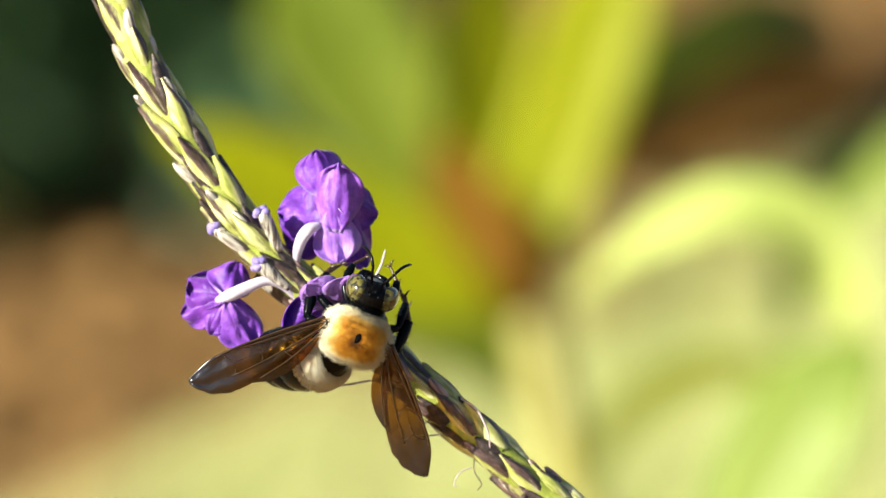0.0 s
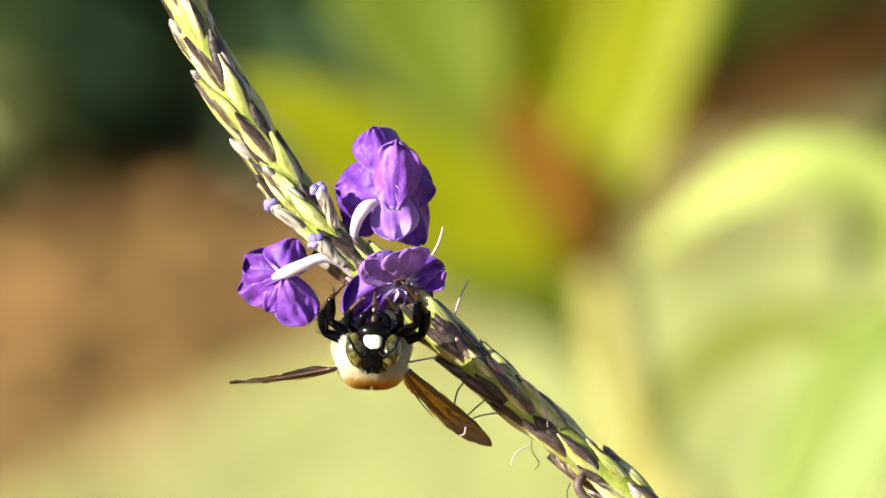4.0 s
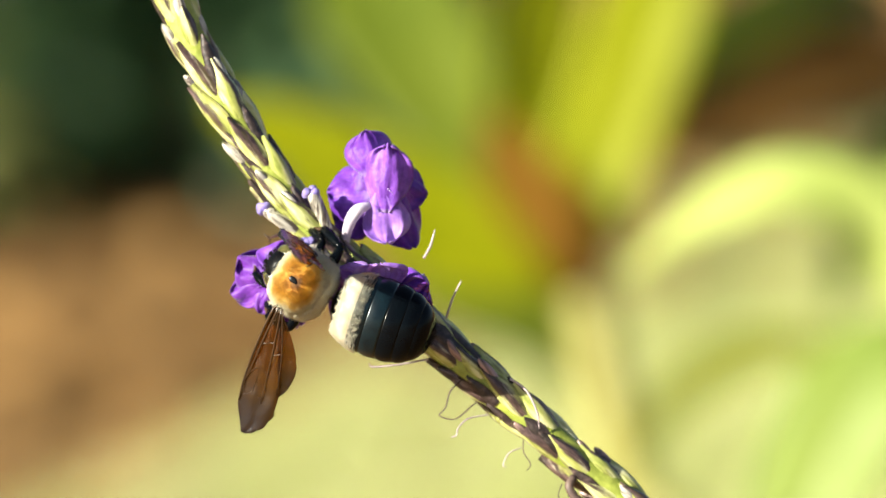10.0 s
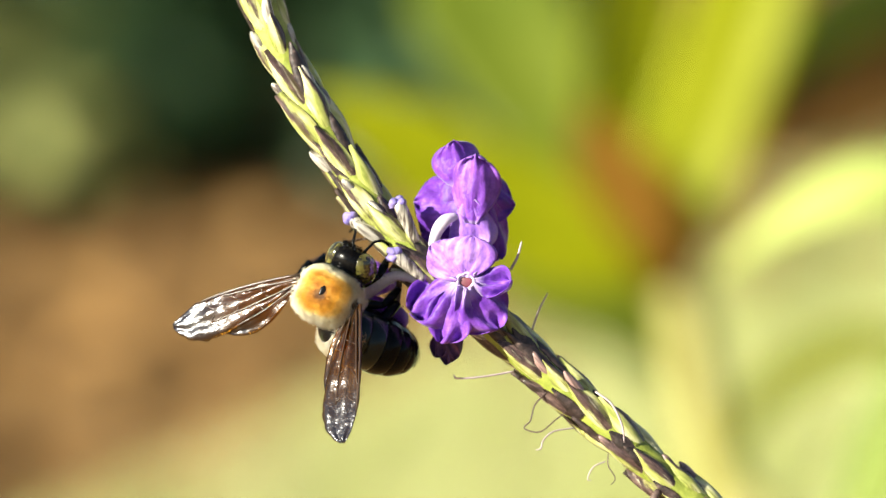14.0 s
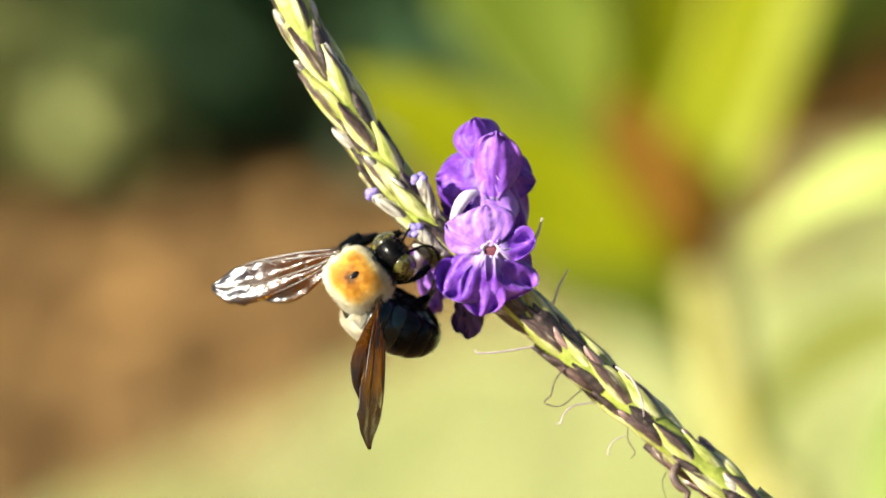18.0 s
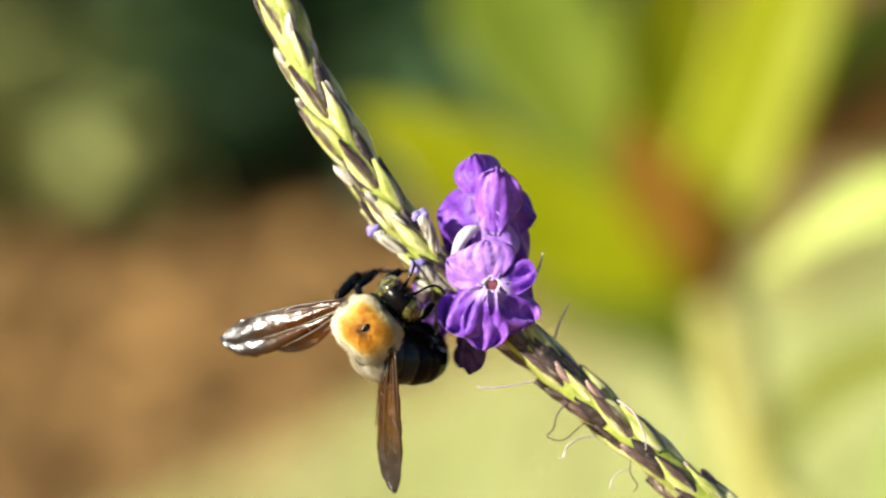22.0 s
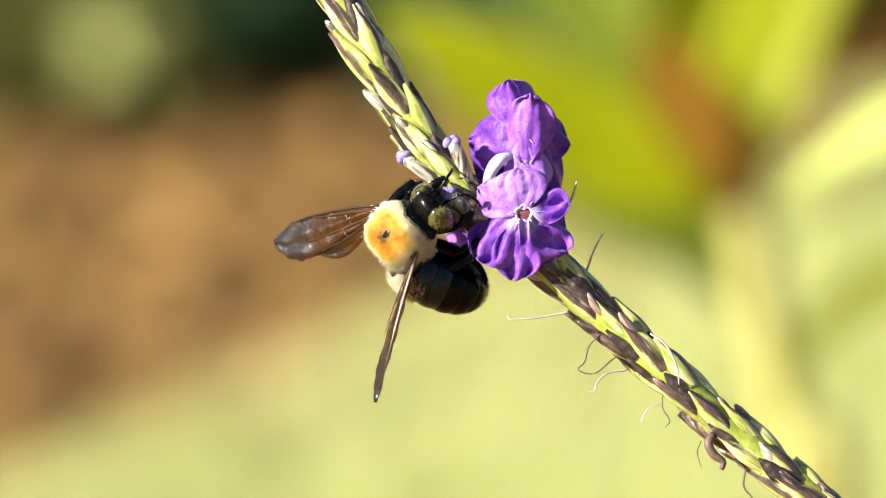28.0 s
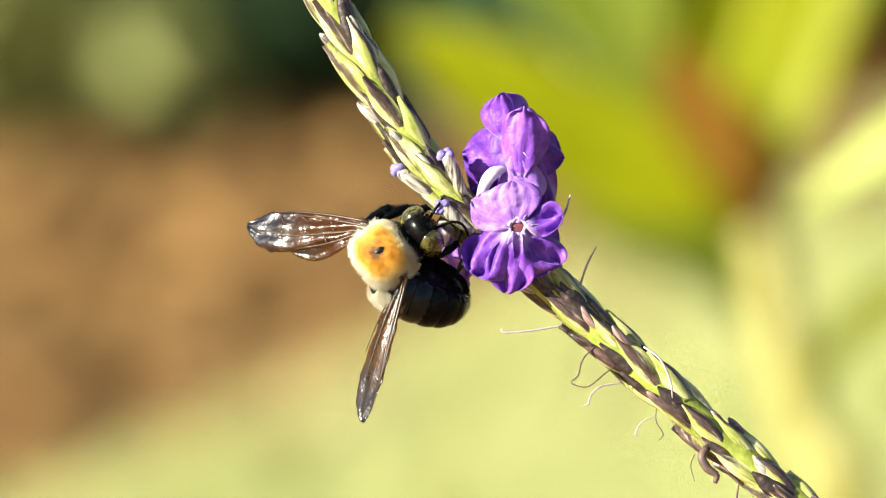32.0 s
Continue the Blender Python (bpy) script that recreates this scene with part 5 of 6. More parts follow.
# ---- what moves ----
def motions():
    walk(bee, [
        (0, at_plan(961.0, 474.0, 140.0) @ pose(0, 0, 0, 9.0, 7.0, -22.3)),
        (0.5, at_plan(951.0, 488.0, 140.0) @ pose(0, 0, 0, 24.0, 10.5, -24.7)),
        (1, at_plan(902.0, 552.0, 140.0) @ pose(0, 0, 0, 52.1, 23.9, -20.6)),
        (1.5, at_plan(917.0, 558.0, 140.0) @ pose(0, 0, 0, 69.5, 11.6, -11.5)),
        (2, at_plan(891.0, 562.0, 140.0) @ pose(0, 0, 0, 84.4, 7.4, -18.6)),
        (2.5, at_plan(875.0, 564.0, 140.0) @ pose(0, 0, 0, 84.4, 7.4, -18.6)),
        (3, at_plan(893.0, 564.0, 140.0) @ pose(0, 0, 0, 78.1, 1.7, -6.2)),
        (3.5, at_plan(889.0, 562.0, 140.0) @ pose(0, 0, 0, 78.4, -0.6, -2.8)),
        (5.5, at_plan(899.0, 548.0, 140.0) @ pose(0, 0, 0, 75.3, 0.7, 2.8)),
        (6, at_plan(924.0, 579.0, 140.0) @ pose(0, 0, 0, 74.0, -9.6, 8.5)),
        (6.5, at_plan(925.0, 566.0, 140.0) @ pose(0, 0, 0, 74.3, -6.9, 7.8)),
        (7, at_plan(926.0, 576.0, 140.0) @ pose(0, 0, 0, 74.5, -4.9, 8.5)),
        (7.5, at_plan(911.0, 555.0, 140.0) @ pose(0, 0, 0, 68.9, -3.3, 7.6)),
        (8, at_plan(918.0, 560.0, 140.0) @ pose(0, 0, 0, 73.6, 0.8, 2.8)),
        (8.5, at_plan(901.0, 534.0, 140.0) @ pose(0, 0, 0, 11.9, 0.0, 0.0)),
        (9, at_plan(847.0, 418.0, 130.0) @ pose(0, 0, 0, 0.0, -8.7, 38.7)),
        (9.5, at_plan(779.0, 417.0, 130.0) @ pose(0, 0, 0, -18.2, -8.6, 52.2)),
        (10, at_plan(780.0, 414.0, 130.0) @ pose(0, 0, 0, -18.0, -7.1, 56.1)),
        (10.5, at_plan(747.0, 464.0, 130.0) @ pose(0, 0, 0, -6.7, -22.9, 43.2)),
        (11, at_plan(767.0, 545.0, 115.0) @ pose(0, 0, 0, -6.0, -58.8, 27.5)),
        (11.5, at_plan(727.0, 532.0, 115.0) @ pose(0, 0, 0, 0.0, -50.9, 25.2)),
        (12, at_plan(694.0, 508.0, 115.0) @ pose(0, 0, 0, 3.7, -36.0, 25.7)),
        (12.5, at_plan(680.0, 503.0, 115.0) @ pose(0, 0, 0, 3.4, -26.1, 17.0)),
        (13, at_plan(684.0, 412.0, 70.0) @ pose(0, 0, 0, -6.4, -22.2, -18.8)),
        (13.5, at_plan(682.0, 413.0, 70.0) @ pose(0, 0, 0, -6.3, -21.3, -18.9)),
        (15.5, at_plan(667.0, 436.0, 70.0) @ pose(0, 0, 0, 6.3, -14.5, -55.3)),
        (16, at_plan(671.0, 419.0, 70.0) @ pose(0, 0, 0, 6.3, -14.5, -55.3)),
        (16.5, at_plan(681.0, 425.0, 70.0) @ pose(0, 0, 0, 6.3, -14.5, -55.3)),
        (17, at_plan(705.0, 450.0, 70.0) @ pose(0, 0, 0, 0.0, -13.8, -49.4)),
        (17.5, at_plan(689.0, 437.0, 70.0) @ pose(0, 0, 0, 0.0, -14.9, -45.0)),
        (18, at_plan(693.0, 434.0, 70.0) @ pose(0, 0, 0, 3.3, -18.1, -50.4)),
        (18.5, at_plan(695.0, 433.0, 70.0) @ pose(0, 0, 0, 3.3, -18.1, -50.4)),
        (19, at_plan(704.0, 437.0, 70.0) @ pose(0, 0, 0, 3.1, -17.5, -52.3)),
        (19.5, at_plan(690.0, 431.0, 70.0) @ pose(0, 0, 0, 6.4, -13.5, -42.1)),
        (20, at_plan(704.0, 471.0, 70.0) @ pose(0, 0, 0, 11.9, -0.1, -26.3)),
        (20.5, at_plan(714.0, 459.0, 70.0) @ pose(0, 0, 0, 11.9, -0.1, -26.3)),
        (21, at_plan(716.0, 460.0, 70.0) @ pose(0, 0, 0, 11.8, -3.5, -28.6)),
        (21.5, at_plan(711.0, 442.0, 70.0) @ pose(0, 0, 0, 9.1, -6.6, -33.1)),
        (22, at_plan(705.0, 455.0, 70.0) @ pose(0, 0, 0, 5.9, -6.0, -46.4)),
        (22.5, at_plan(687.0, 447.0, 70.0) @ pose(0, 0, 0, 6.0, -9.5, -48.9)),
        (23, at_plan(696.0, 422.0, 70.0) @ pose(0, 0, 0, 3.0, -11.9, -56.1)),
        (23.5, at_plan(694.0, 432.0, 70.0) @ pose(0, 0, 0, 6.1, -14.7, -52.9)),
        (24, at_plan(698.0, 445.0, 70.0) @ pose(0, 0, 0, 9.5, -19.2, -52.4)),
        (24.5, at_plan(707.0, 438.0, 70.0) @ pose(0, 0, 0, 9.5, -19.2, -52.4)),
        (25, at_plan(690.0, 448.0, 70.0) @ pose(0, 0, 0, 12.9, -20.7, -54.8)),
        (25.5, at_plan(701.0, 440.0, 70.0) @ pose(0, 0, 0, 12.9, -20.7, -54.8)),
        (27.5, at_plan(705.0, 419.0, 60.0) @ pose(0, 0, 0, 25.6, -25.2, -52.0)),
        (28, at_plan(710.0, 417.0, 60.0) @ pose(0, 0, 0, 25.6, -25.2, -52.0)),
        (28.5, at_plan(710.0, 417.0, 60.0) @ pose(0, 0, 0, 25.6, -25.2, -52.0)),
        (29, at_plan(710.0, 417.0, 60.0) @ pose(0, 0, 0, 25.6, -25.2, -52.0)),
        (29.5, at_plan(706.0, 418.0, 60.0) @ pose(0, 0, 0, 25.6, -25.2, -52.0)),
        (30, at_plan(706.0, 420.0, 60.0) @ pose(0, 0, 0, 25.6, -25.2, -52.0)),
        (30.5, at_plan(704.0, 422.0, 60.0) @ pose(0, 0, 0, 25.6, -25.2, -52.0)),
        (31, at_plan(701.0, 425.0, 60.0) @ pose(0, 0, 0, 25.5, -24.6, -51.7)),
        (31.5, at_plan(699.0, 432.0, 70.0) @ pose(0, 0, 0, 9.6, -20.4, -52.6)),
        (32, at_plan(696.0, 429.0, 70.0) @ pose(0, 0, 0, 6.2, -17.3, -53.2)),
    ])
    walk(bee_head, [
        (0, pose(0, 46 * K, 0, 0.0, -0.0, 0.0)),
        (0.5, pose(0, 46 * K, 0, 0.0, -0.0, 0.0)),
        (1, pose(0, 46 * K, 0, 0.0, -0.0, 0.0)),
        (1.5, pose(0, 46 * K, 0, 0.0, -0.0, 0.0)),
        (2, pose(0, 46 * K, 0, 0.0, -0.0, 0.0)),
        (2.5, pose(0, 46 * K, 0, 0.0, -0.0, 0.0)),
        (3, pose(0, 46 * K, 0, 0.0, -0.0, 0.0)),
        (3.5, pose(0, 46 * K, 0, 0.0, -0.0, 0.0)),
        (5.5, pose(0, 46 * K, 0, 0.0, -0.0, 0.0)),
        (6, pose(0, 46 * K, 0, -14.0, 0.0, 0.0)),
        (6.5, pose(0, 46 * K, 0, -14.0, 0.0, 0.0)),
        (7, pose(0, 46 * K, 0, -16.0, 0.0, 0.0)),
        (7.5, pose(0, 46 * K, 0, -24.0, 0.0, 0.0)),
        (8, pose(0, 46 * K, 0, -22.0, 0.0, 0.0)),
        (8.3, pose(0, 46 * K, 0, -20.0, 0.0, 0.0)),
        (8.5, pose(0, 46 * K, 0, 0.0, -0.0, 0.0)),
        (9, pose(0, 46 * K, 0, -80.0, -0.0, 0.0)),
        (9.5, pose(0, 46 * K, 0, -80.0, -0.0, 0.0)),
        (10, pose(0, 46 * K, 0, -80.0, -0.0, 0.0)),
        (10.5, pose(0, 46 * K, 0, -55.0, -0.0, 0.0)),
        (11, pose(0, 46 * K, 0, 0.0, -0.0, 0.0)),
        (11.5, pose(0, 46 * K, 0, 0.0, -0.0, 0.0)),
        (12, pose(0, 46 * K, 0, 0.0, -0.0, 0.0)),
        (12.5, pose(0, 46 * K, 0, 0.0, -0.0, 0.0)),
        (13, pose(0, 46 * K, 0, -35.0, -0.0, 0.0)),
        (13.5, pose(0, 46 * K, 0, -35.0, -0.0, 0.0)),
        (15.5, pose(0, 46 * K, 0, -25.0, -0.0, 0.0)),
        (16, pose(0, 46 * K, 0, -25.0, -0.0, 0.0)),
        (16.5, pose(0, 46 * K, 0, -25.0, -0.0, 0.0)),
        (17, pose(0, 46 * K, 0, -30.0, -0.0, 0.0)),
        (17.5, pose(0, 46 * K, 0, -30.0, -0.0, 0.0)),
        (18, pose(0, 46 * K, 0, -30.0, -0.0, 0.0)),
        (18.5, pose(0, 46 * K, 0, -30.0, -0.0, 0.0)),
        (19, pose(0, 46 * K, 0, -30.0, -0.0, 0.0)),
        (19.5, pose(0, 46 * K, 0, -30.0, -0.0, 0.0)),
        (20, pose(0, 46 * K, 0, -25.0, -0.0, 0.0)),
        (20.5, pose(0, 46 * K, 0, -25.0, -0.0, 0.0)),
        (21, pose(0, 46 * K, 0, -25.0, -0.0, 0.0)),
        (21.5, pose(0, 46 * K, 0, -25.0, -0.0, 0.0)),
        (22, pose(0, 46 * K, 0, -25.0, -0.0, 0.0)),
        (22.5, pose(0, 46 * K, 0, -25.0, -0.0, 0.0)),
        (23, pose(0, 46 * K, 0, -35.0, -0.0, 0.0)),
        (23.5, pose(0, 46 * K, 0, -35.0, -0.0, 0.0)),
        (24, pose(0, 46 * K, 0, -35.0, -0.0, 0.0)),
        (24.5, pose(0, 46 * K, 0, -35.0, -0.0, 0.0)),
        (25, pose(0, 46 * K, 0, -35.0, -0.0, 0.0)),
        (25.5, pose(0, 46 * K, 0, -35.0, -0.0, 0.0)),
        (27.5, pose(0, 46 * K, 0, -35.0, -0.0, 0.0)),
        (28, pose(0, 46 * K, 0, -35.0, -0.0, 0.0)),
        (28.5, pose(0, 46 * K, 0, -35.0, -0.0, 0.0)),
        (29, pose(0, 46 * K, 0, -35.0, -0.0, 0.0)),
        (29.5, pose(0, 46 * K, 0, -35.0, -0.0, 0.0)),
        (30, pose(0, 46 * K, 0, -35.0, -0.0, 0.0)),
        (30.5, pose(0, 46 * K, 0, -35.0, -0.0, 0.0)),
        (31, pose(0, 46 * K, 0, -35.0, -0.0, 0.0)),
        (31.5, pose(0, 46 * K, 0, -30.0, -0.0, 0.0)),
        (32, pose(0, 46 * K, 0, -30.0, -0.0, 0.0)),
    ])
    walk(bee_abdomen, [
        (0, pose(0, -58 * K, -15 * K, 54.0, 36.2, -18.8)),
        (0.5, pose(0, -58 * K, -15 * K, 34.2, 22.2, -22.4)),
        (1, pose(0, -58 * K, -15 * K, 57.9, -7.5, 4.6)),
        (1.5, pose(0, -58 * K, -15 * K, 35.0, 1.9, -2.7)),
        (2, pose(0, -58 * K, -15 * K, 18.0, 3.1, -8.5)),
        (2.5, pose(0, -58 * K, -15 * K, 18.0, 3.1, -8.5)),
        (3, pose(0, -58 * K, -15 * K, 23.7, -0.1, 0.3)),
        (3.5, pose(0, -58 * K, -15 * K, 23.5, 0.5, -1.1)),
        (5.5, pose(0, -58 * K, -15 * K, 26.6, -0.6, 1.2)),
        (6, pose(0, -58 * K, -15 * K, 26.8, 0.8, -1.7)),
        (6.5, pose(0, -58 * K, -15 * K, 26.5, -0.3, 0.6)),
        (7, pose(0, -58 * K, -15 * K, 26.3, -1.2, 2.4)),
        (7.5, pose(0, -58 * K, -15 * K, 26.2, -1.6, 3.1)),
        (8, pose(0, -58 * K, -15 * K, 10.7, -0.1, 0.5)),
        (8.5, pose(0, -57 * K, -15 * K, 58.0, 0.0, 0.0)),
        (8.7, pose(0, -57 * K, -15 * K, 58.0, 0.0, 0.0)),
        (9, pose(0, -56 * K, -15 * K, 48.0, -9.0, 16.0)),
        (9.3, pose(0, -58 * K, -15 * K, 30.0, -8.0, 17.0)),
        (9.5, pose(0, -58 * K, -15 * K, 13.1, -6.8, 16.8)),
        (10, pose(0, -58 * K, -15 * K, 12.3, -4.5, 13.3)),
        (10.5, pose(0, -58 * K, -15 * K, 31.2, -16.9, 20.2)),
        (11, pose(0, -58 * K, -15 * K, 69.2, -18.5, 6.5)),
        (11.5, pose(0, -58 * K, -15 * K, 73.3, -28.4, 7.3)),
        (12, pose(0, -58 * K, -15 * K, 80.8, -45.0, 5.4)),
        (12.5, pose(0, -58 * K, -15 * K, 68.3, -43.9, 12.6)),
        (13, pose(0, -58 * K, -15 * K, 98.6, -50.1, -5.3)),
        (13.5, pose(0, -58 * K, -15 * K, 98.7, -50.9, -5.5)),
        (15.5, pose(0, -53 * K, -17 * K, 111.5, -41.6, -5.9)),
        (16, pose(0, -53 * K, -17 * K, 111.5, -41.6, -5.9)),
        (16.5, pose(0, -53 * K, -17 * K, 111.5, -41.6, -5.9)),
        (17, pose(0, -53 * K, -17 * K, 123.0, -53.6, -17.2)),
        (17.5, pose(0, -53 * K, -17 * K, 118.8, -54.6, -11.7)),
        (18, pose(0, -53 * K, -17 * K, 122.8, -49.6, -13.5)),
        (18.5, pose(0, -53 * K, -17 * K, 122.8, -49.6, -13.5)),
        (19, pose(0, -53 * K, -17 * K, 123.0, -49.0, -15.6)),
        (19.5, pose(0, -53 * K, -17 * K, 105.6, -57.3, -3.1)),
        (20, pose(0, -53 * K, -17 * K, 97.5, -42.5, -9.4)),
        (20.5, pose(0, -53 * K, -17 * K, 97.5, -42.5, -9.4)),
        (21, pose(0, -53 * K, -17 * K, 98.0, -38.3, -9.0)),
        (21.5, pose(0, -53 * K, -17 * K, 123.0, -32.9, -10.7)),
        (22, pose(0, -53 * K, -17 * K, 128.0, -38.0, -13.0)),
        (22.5, pose(0, -53 * K, -17 * K, 127.0, -42.0, -14.0)),
        (23, pose(0, -53 * K, -17 * K, 123.0, -51.0, -16.0)),
        (23.5, pose(0, -53 * K, -17 * K, 115.8, -50.5, -9.3)),
        (24, pose(0, -53 * K, -17 * K, 123.0, -45.2, -17.7)),
        (24.5, pose(0, -53 * K, -17 * K, 123.0, -45.2, -17.7)),
        (25, pose(0, -53 * K, -17 * K, 123.0, -42.9, -16.0)),
        (25.5, pose(0, -53 * K, -17 * K, 123.0, -42.9, -16.0)),
        (27.5, pose(0, -58 * K, -15 * K, 103.4, -37.9, -7.1)),
        (28, pose(0, -58 * K, -15 * K, 103.4, -37.9, -7.1)),
        (28.5, pose(0, -58 * K, -15 * K, 103.4, -37.9, -7.1)),
        (29, pose(0, -58 * K, -15 * K, 103.4, -37.9, -7.1)),
        (29.5, pose(0, -58 * K, -15 * K, 103.4, -37.9, -7.1)),
        (30, pose(0, -58 * K, -15 * K, 103.4, -37.9, -7.1)),
        (30.5, pose(0, -58 * K, -15 * K, 103.4, -37.9, -7.1)),
        (31, pose(0, -58 * K, -15 * K, 103.6, -38.5, -7.3)),
        (31.5, pose(0, -53 * K, -17 * K, 128.7, -35.1, -19.9)),
        (32, pose(0, -53 * K, -17 * K, 134.9, -35.6, -23.3)),
    ])
    walk(wing_left, [
        (0, pose(-57 * K, 4 * K, 14 * K, 0.7, 1.0, 43.3)),
        (0.5, pose(-57 * K, 4 * K, 14 * K, -23.7, -2.0, 51.9)),
        (1, pose(-57 * K, 4 * K, 14 * K, 0.0, -9.9, 51.4)),
        (1.5, pose(-57 * K, 4 * K, 14 * K, 0.0, -0.4, 29.2)),
        (2, pose(-57 * K, 4 * K, 14 * K, -0.0, 4.2, 49.9)),
        (2.5, pose(-57 * K, 4 * K, 14 * K, 10.0, -4.5, 61.4)),
        (3, pose(-57 * K, 4 * K, 14 * K, 20.0, -6.6, 45.4)),
        (3.5, pose(-57 * K, 4 * K, 14 * K, 15.0, -4.1, 40.3)),
        (5.5, pose(-57 * K, 4 * K, 14 * K, 0.0, 11.1, 44.2)),
        (6, pose(-57 * K, 4 * K, 14 * K, 0.0, 10.4, 35.1)),
        (6.5, pose(-57 * K, 4 * K, 14 * K, -0.0, 8.9, 38.7)),
        (7, pose(-57 * K, 4 * K, 14 * K, -0.0, 6.4, 50.8)),
        (7.5, pose(-57 * K, 4 * K, 14 * K, 0.0, 0.7, 54.5)),
        (8, pose(-57 * K, 4 * K, 14 * K, 0.0, 9.9, 38.1)),
        (8.5, pose(-57 * K, 4 * K, 14 * K, -0.0, -15.3, 39.6)),
        (8.7, pose(-57 * K, 4 * K, 14 * K, 0.0, -15.0, 39.0)),
        (8.8, pose(-57 * K, 4 * K, 14 * K, 0.0, 0.0, 35.0)),
        (8.9, pose(-57 * K, 4 * K, 14 * K, -25.1, 8.0, 30.0)),
        (9, pose(-57 * K, 4 * K, 14 * K, -25.3, 7.7, 28.4)),
        (9.1, pose(-57 * K, 4 * K, 14 * K, 48.0, 0.0, 26.0)),
        (9.2, pose(-57 * K, 4 * K, 14 * K, 45.0, -5.0, 24.0)),
        (9.3, pose(-57 * K, 4 * K, 14 * K, 0.0, -8.0, 20.0)),
        (9.4, pose(-57 * K, 4 * K, 14 * K, 0.0, -14.0, 15.0)),
        (9.5, pose(-57 * K, 4 * K, 14 * K, 0.0, -17.4, 12.8)),
        (9.8, pose(-57 * K, 4 * K, 14 * K, 0.0, -20.0, 8.0)),
        (9.9, pose(-57 * K, 4 * K, 14 * K, 25.0, -25.0, 8.0)),
        (10, pose(-57 * K, 4 * K, 14 * K, 0.0, -26.0, 5.0)),
        (10.2, pose(-57 * K, 4 * K, 14 * K, 0.0, -24.0, 22.0)),
        (10.5, pose(-57 * K, 4 * K, 14 * K, 0.0, -20.4, 40.0)),
        (11, pose(-57 * K, 4 * K, 14 * K, 0.0, -20.3, 49.0)),
        (11.5, pose(-57 * K, 4 * K, 14 * K, -0.0, -17.4, 48.0)),
        (12, pose(-57 * K, 4 * K, 14 * K, 0.0, -10.9, 45.0)),
        (12.5, pose(-57 * K, 4 * K, 14 * K, 0.0, -16.8, 36.4)),
        (13, pose(-57 * K, 4 * K, 14 * K, -2.9, 7.6, 56.6)),
        (13.5, pose(-57 * K, 4 * K, 14 * K, -0.4, -8.0, 37.6)),
        (15.5, pose(-57 * K, 4 * K, 14 * K, 1.2, -14.5, 41.9)),
        (16, pose(-57 * K, 4 * K, 14 * K, 2.4, -19.7, 37.3)),
        (16.5, pose(-57 * K, 4 * K, 14 * K, 0.1, -14.4, 46.3)),
        (17, pose(-57 * K, 4 * K, 14 * K, 0.2, -21.1, 49.1)),
        (17.5, pose(-57 * K, 4 * K, 14 * K, -11.6, -22.0, 50.5)),
        (18, pose(-57 * K, 4 * K, 14 * K, -0.1, -13.2, 56.6)),
        (18.5, pose(-57 * K, 4 * K, 14 * K, -10.2, -13.0, 57.6)),
        (19, pose(-57 * K, 4 * K, 14 * K, 0.4, -15.0, 56.2)),
        (19.5, pose(-57 * K, 4 * K, 14 * K, -18.4, -17.8, 47.2)),
        (20, pose(-57 * K, 4 * K, 14 * K, 0.0, -19.0, 44.9)),
        (20.5, pose(-57 * K, 4 * K, 14 * K, -0.0, -15.3, 62.3)),
        (21, pose(-57 * K, 4 * K, 14 * K, -0.0, 0.1, 70.0)),
        (21.5, pose(-57 * K, 4 * K, 14 * K, 0.0, -8.0, 62.3)),
        (22, pose(-57 * K, 4 * K, 14 * K, 4.0, -17.0, 57.6)),
        (22.5, pose(-57 * K, 4 * K, 14 * K, -2.0, -20.0, 55.9)),
        (23, pose(-57 * K, 4 * K, 14 * K, -4.0, -19.2, 67.9)),
        (23.5, pose(-57 * K, 4 * K, 14 * K, -3.6, -20.8, 59.2)),
        (24, pose(-57 * K, 4 * K, 14 * K, 0.6, -18.2, 62.7)),
        (24.5, pose(-57 * K, 4 * K, 14 * K, -2.5, -19.5, 53.3)),
        (25, pose(-57 * K, 4 * K, 14 * K, 1.1, -21.0, 61.3)),
        (25.5, pose(-57 * K, 4 * K, 14 * K, -1.1, -18.9, 57.2)),
        (27.5, pose(-57 * K, 4 * K, 14 * K, 0.0, -7.5, 55.5)),
        (28, pose(-57 * K, 4 * K, 14 * K, 0.0, -7.8, 55.3)),
        (28.5, pose(-57 * K, 4 * K, 14 * K, -0.0, -7.9, 55.1)),
        (29, pose(-57 * K, 4 * K, 14 * K, 0.0, -7.0, 54.6)),
        (29.5, pose(-57 * K, 4 * K, 14 * K, 0.0, -8.1, 55.5)),
        (30, pose(-57 * K, 4 * K, 14 * K, 0.0, -8.0, 56.2)),
        (30.5, pose(-57 * K, 4 * K, 14 * K, 0.0, -11.3, 53.2)),
        (31, pose(-57 * K, 4 * K, 14 * K, 0.0, -10.0, 44.3)),
        (31.5, pose(-57 * K, 4 * K, 14 * K, 0.0, -10.9, 50.0)),
        (32, pose(-57 * K, 4 * K, 14 * K, 0.0, -18.9, 44.3)),
    ])
